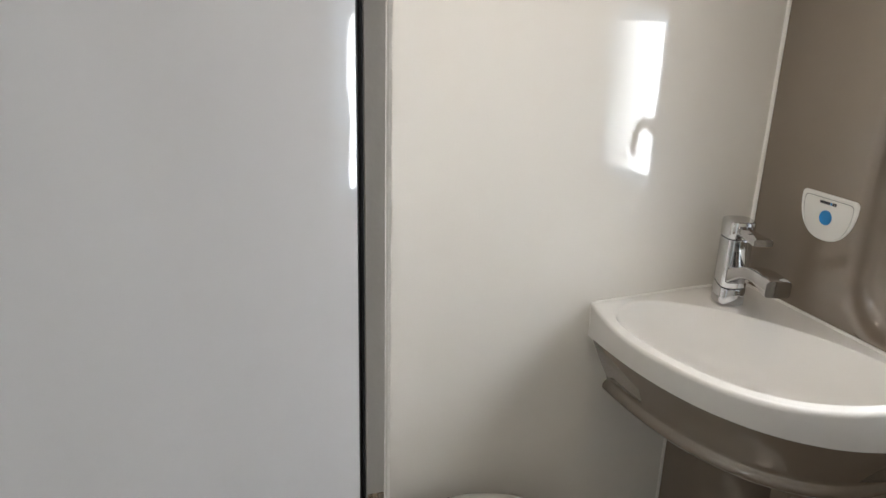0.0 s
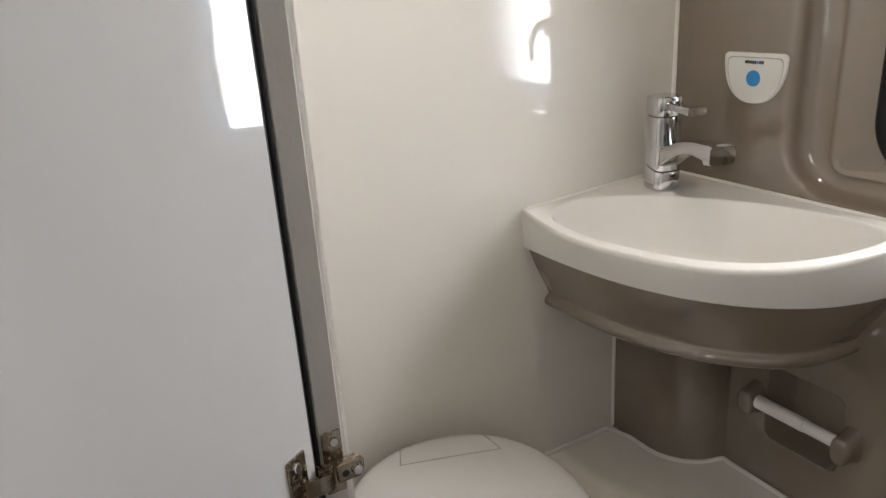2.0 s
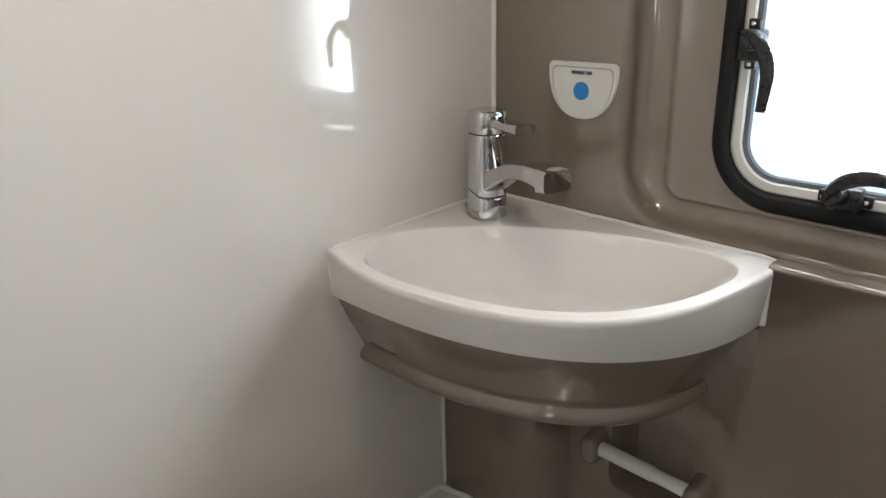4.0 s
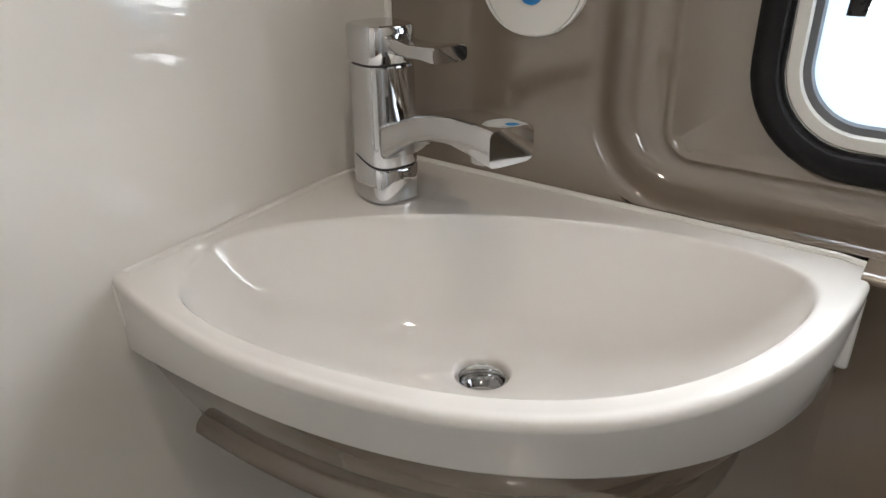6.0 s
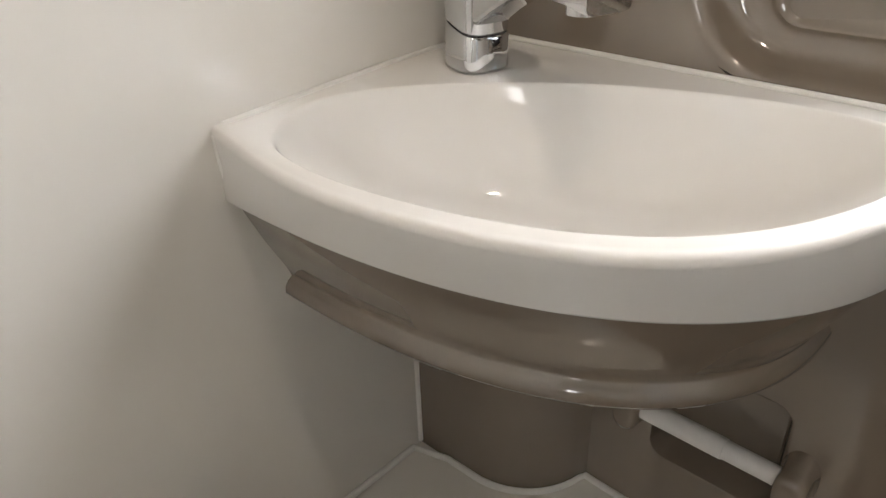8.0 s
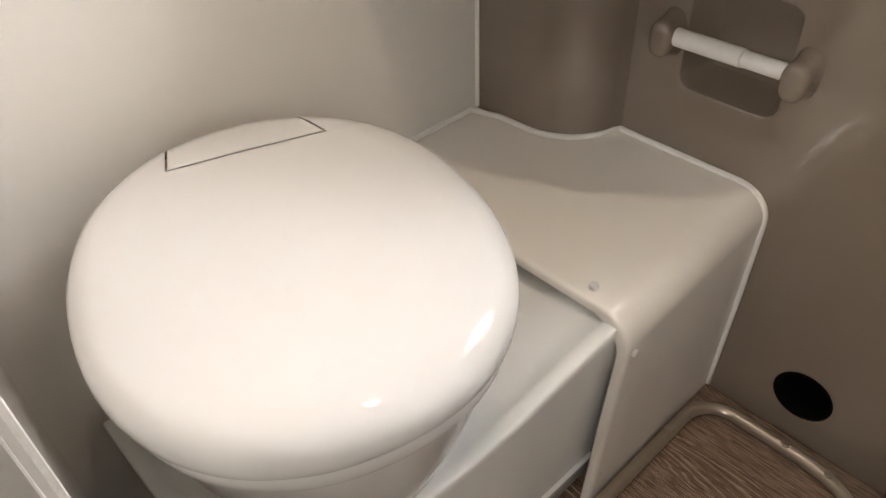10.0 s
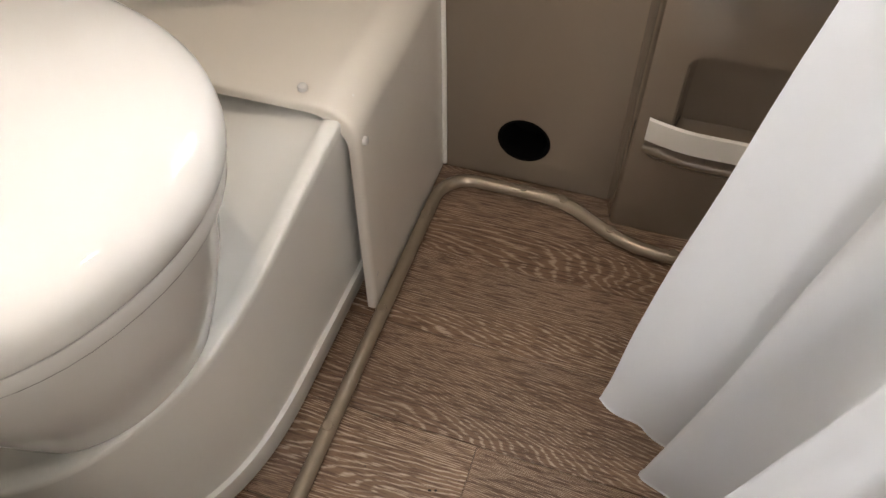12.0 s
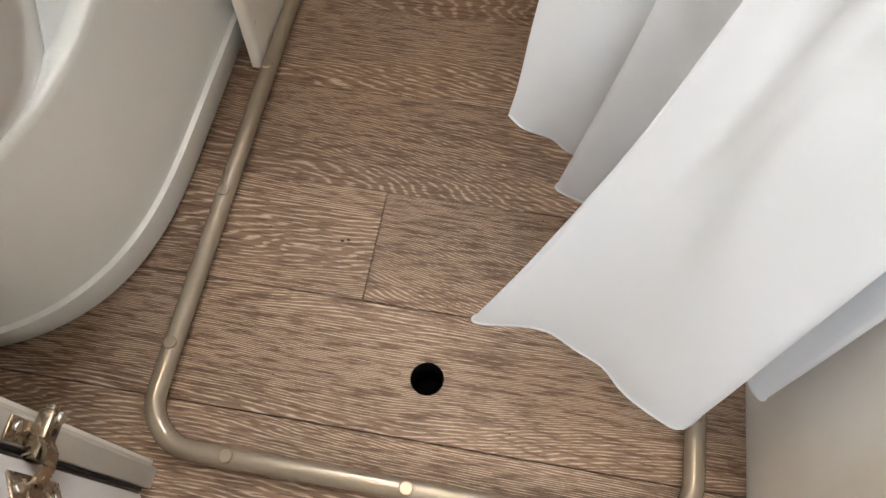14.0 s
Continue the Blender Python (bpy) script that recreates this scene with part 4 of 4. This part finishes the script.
HEM = [(0.738, -0.400, 0.108), (0.79, -0.416, 0.085), (0.842, -0.432, 0.07), (0.806, -0.457, 0.080), (0.872, -0.505, 0.075), (0.81, -0.572, 0.07), (0.733, -0.612, 0.058), (0.80, -0.610, 0.055), (0.87, -0.640, 0.040), (0.952, -0.676, 0.028), (0.985, -0.60, 0.06), (1.003, -0.655, 0.085), (1.012, -0.56, 0.10)]
hem = smooth_path(HEM, 10)
bm = bmesh.new()
rows = []
NZ = 44
for j in range(NZ + 1):
    s = j / NZ
    z_top = 1.80
    row = []
    for i, p in enumerate(hem):
        u = i / (len(hem) - 1)
        fall = 0.85 + 0.3 * min(u / 0.3, 1) + 2.3 * math.exp(-((u - 0.5) / 0.13) ** 2) + 0.5 * max(0, u - 0.6)
        e = 1 - (1 - s) ** fall
        tx = 0.965 + 0.020 * math.sin(u * 34) 
        ty = -0.34 - 0.34 * u
        x, y = p.x + (tx - p.x) * e, p.y + (ty - p.y) * e
        z = p.z + (z_top - p.z) * s
        w = 0.010 * (1 - s) ** 2 * noise.noise((u * 9, s * 5, 1.7)) + 0.006 * noise.noise((u * 22, s * 11, 4.1))
        row.append((min(x + w, WX - 0.004), y + 0.7 * w, z))
    rows.append(row)
loft(bm, rows, closed=False)
part("fabric", bm, M_FABRIC, curtain, sharp=80)
bm = bmesh.new()
hrow = [Vector(p) for p in rows[0]]
tube(bm, hrow, 0.0014, 6)
part("hem", bm, M_FABRIC, curtain, "narrow sewn hem", 80)
rail = thing("curtain_rail", "white ceiling curtain rail", "curtain rail")
part("track", box(bmesh.new(), 0.955, 0.982, -0.75, -0.05, 1.80, 1.822, 0.004), M_RAIL, rail)
for y in (-0.70, -0.4, -0.10):
    part("bracket", box(bmesh.new(), 0.96, 0.977, y - 0.012, y + 0.012, 1.82, 1.832, 0.003), M_RAIL, rail)

# ---- door ----
PIV = Vector((JX + 0.005, JY - 0.0068, 0))
door = setting(thing("door_1", "open white glossy washroom door with concealed hinges", "door", at=PIV), "open white glossy washroom door with concealed hinges", "door")
door.rotation_euler = (0, 0, radians(DOOR_A))
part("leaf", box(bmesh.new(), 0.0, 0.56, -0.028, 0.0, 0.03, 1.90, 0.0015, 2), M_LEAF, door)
part("edge_band", box(bmesh.new(), -0.0025, 0.0008, -0.028, -0.001, 0.03, 1.90, 0.0006, 1), M_BLACK, door, "black edge seal of the door")


def hinge(z):
    """A concealed hinge: flanged cup in the leaf, arm and plate on the jamb."""
    h = part("hinge", box(bmesh.new(), 0.012, 0.034, -0.001, 0.0022, z - 0.033, z + 0.033, 0.0012, 2), M_NICKEL, door, "nickel concealed hinge")
    bm = bmesh.new()
    loft(bm, [[(0.033 + r * math.cos(a), y, z + r * math.sin(a)) for a in [math.pi / 2 + math.pi * k / 14 for k in range(15)]] for r, y in ((0.017, 0.0022), (0.0165, 0.0035), (0.0145, 0.0035), (0.014, -0.0))], closed=False)
    part("cup", bm, M_NICKEL, h)
    for dz in (-0.024, 0.024):
        part("screw", disc(bmesh.new(), (0.024, 0.0018, z + dz), (0, 1, 0), 0.0042, 0.0022, 14, 0.001), M_SCREW, h)
    bm = bmesh.new()
    arcp = [(0.020, 0.004), (0.012, 0.012), (0.002, 0.017), (-0.008, 0.016), (-0.016, 0.010)]
    loft(bm, [[(x - 0.001, y - 0.003, z - 0.008), (x, y, z - 0.008), (x, y, z + 0.008), (x - 0.001, y - 0.003, z + 0.008)] for x, y in arcp], cap0=True, cap1=True)
    part("link", bm, M_NICKEL, h)
    return h


def jamb_plate(z):
    h = part("hinge_plate", box(bmesh.new(), JX, JX + 0.0022, JY + 0.0015, -0.7985, z - 0.026, z + 0.032, 0.0008, 2), M_NICKEL, wall_south, "nickel hinge plate on the jamb")
    part("arm", box(bmesh.new(), JX + 0.002, JX + 0.014, JY - 0.006, -0.788, z - 0.010, z + 0.007, 0.0022, 2), M_NICKEL, h)
    part("arm_end", box(bmesh.new(), JX + 0.004, JX + 0.011, -0.789, -0.784, z - 0.007, z + 0.004, 0.002, 2), M_NICKEL, h)
    part("screw", disc(bmesh.new(), (JX + 0.0018, -0.805, z + 0.022), (1, 0, 0), 0.0042, 0.0022, 14, 0.001), M_SCREW, h)
    part("adjuster", disc(bmesh.new(), (JX + 0.0135, -0.792, z - 0.002), (1, 0, 0), 0.0045, 0.0035, 14, 0.001), M_SCREW, h)
    part("slot", disc(bmesh.new(), (JX + 0.0137, -0.802, z - 0.002), (1, 0, 0), 0.003, 0.0008, 12), M_INK, h)


for hz in (0.862, 0.225, 1.60):
    hinge(hz)
    jamb_plate(hz)

# ---- floor ----
bm = box(bmesh.new(), -0.84, 1.74, -2.34, 0.13, -0.09, -0.05)
floor = setting(part("floor", bm, M_DIRT), "oak-look vinyl plank floor", "floor")
PITCH, Y0 = 0.1375, -0.0405
DRAIN = (0.696, -0.664, 0.0175)
rng = random.Random(4)
for row in range(-1, 17):
    y1 = Y0 - row * PITCH
    y0 = max(y1 - PITCH, -2.30)
    y1 = min(y1, 0.0)
    if y1 - y0 < 0.004:
        continue
    cuts = [0.611] if row == 3 else [0.611 - 0.92] if row % 4 == 1 else [-0.25 + 0.11 * (row % 3)] if row % 2 else [1.12 + 0.1 * (row % 3)]
    xs = [-0.80 if y1 < JY + 0.02 else 0.0] + [c for c in cuts if (-0.7 if y1 < JY + 0.02 else 0.1) < c < (1.6 if y1 < JY + 0.02 else 0.95)] + [1.70 if y1 < JY + 0.02 else WX]
    for x0, x1 in zip(xs, xs[1:]):
        bm = bmesh.new()
        g, b = 0.0003, 0.0007
        if x0 < DRAIN[0] < x1 and y0 < DRAIN[1] < y1:
            ring = rr_ring(DRAIN[0] - DRAIN[2], DRAIN[0] + DRAIN[2], DRAIN[1] - DRAIN[2], DRAIN[1] + DRAIN[2], DRAIN[2], 0)
            flip = lambda r, z: [(x, w, z) for x, _, w in r]
            loft(bm, [flip(border(ring, x0 + g, x1 - g, y0 + g, y1 - g, 0), -0.004), flip(border(ring, x0 + g + b, x1 - g - b, y0 + g + b, y1 - g - b, 0), 0), flip(ring, 0), flip(ring, -0.006)])
        else:
            loft(bm, [[(x0 + i, y0 + i, z), (x1 - i, y0 + i, z), (x1 - i, y1 - i, z), (x0 + i, y1 - i, z)] for i, z in ((g, -0.004), (g, -b), (g + b, 0))], cap1=True)
        part("plank", bm, M_WOOD, floor, sharp=20)
bm = bmesh.new()
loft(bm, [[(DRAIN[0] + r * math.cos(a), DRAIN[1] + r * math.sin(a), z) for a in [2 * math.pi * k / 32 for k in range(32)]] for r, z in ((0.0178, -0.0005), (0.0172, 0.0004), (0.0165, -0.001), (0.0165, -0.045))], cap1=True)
part("drain_hole", bm, M_HOLE_SHADE, floor, "round floor drain hole, inner shade coloured black")

# crumbs left on the floor
crumbs = tagged(new("crumbs"), "dark crumbs scattered on the floor", "debris", kind="stuff")
bm = bmesh.new()
spots = [(0.573, -0.524), (0.580, -0.522)] + [(rng.uniform(0.47, 0.86), rng.uniform(-0.72, -0.40)) for _ in range(34)]
for k, (x, y) in enumerate(spots):
    r = 0.0016 if k < 2 else rng.uniform(0.0004, 0.0009)
    bmesh.ops.create_icosphere(bm, subdivisions=1, radius=r, matrix=Matrix.Translation((x, y, r * 0.6)) @ Matrix.Diagonal((rng.uniform(0.8, 1.8), 1, 0.7, 1)))
ob = part("crumb_bits", bm, M_DIRT, crumbs)
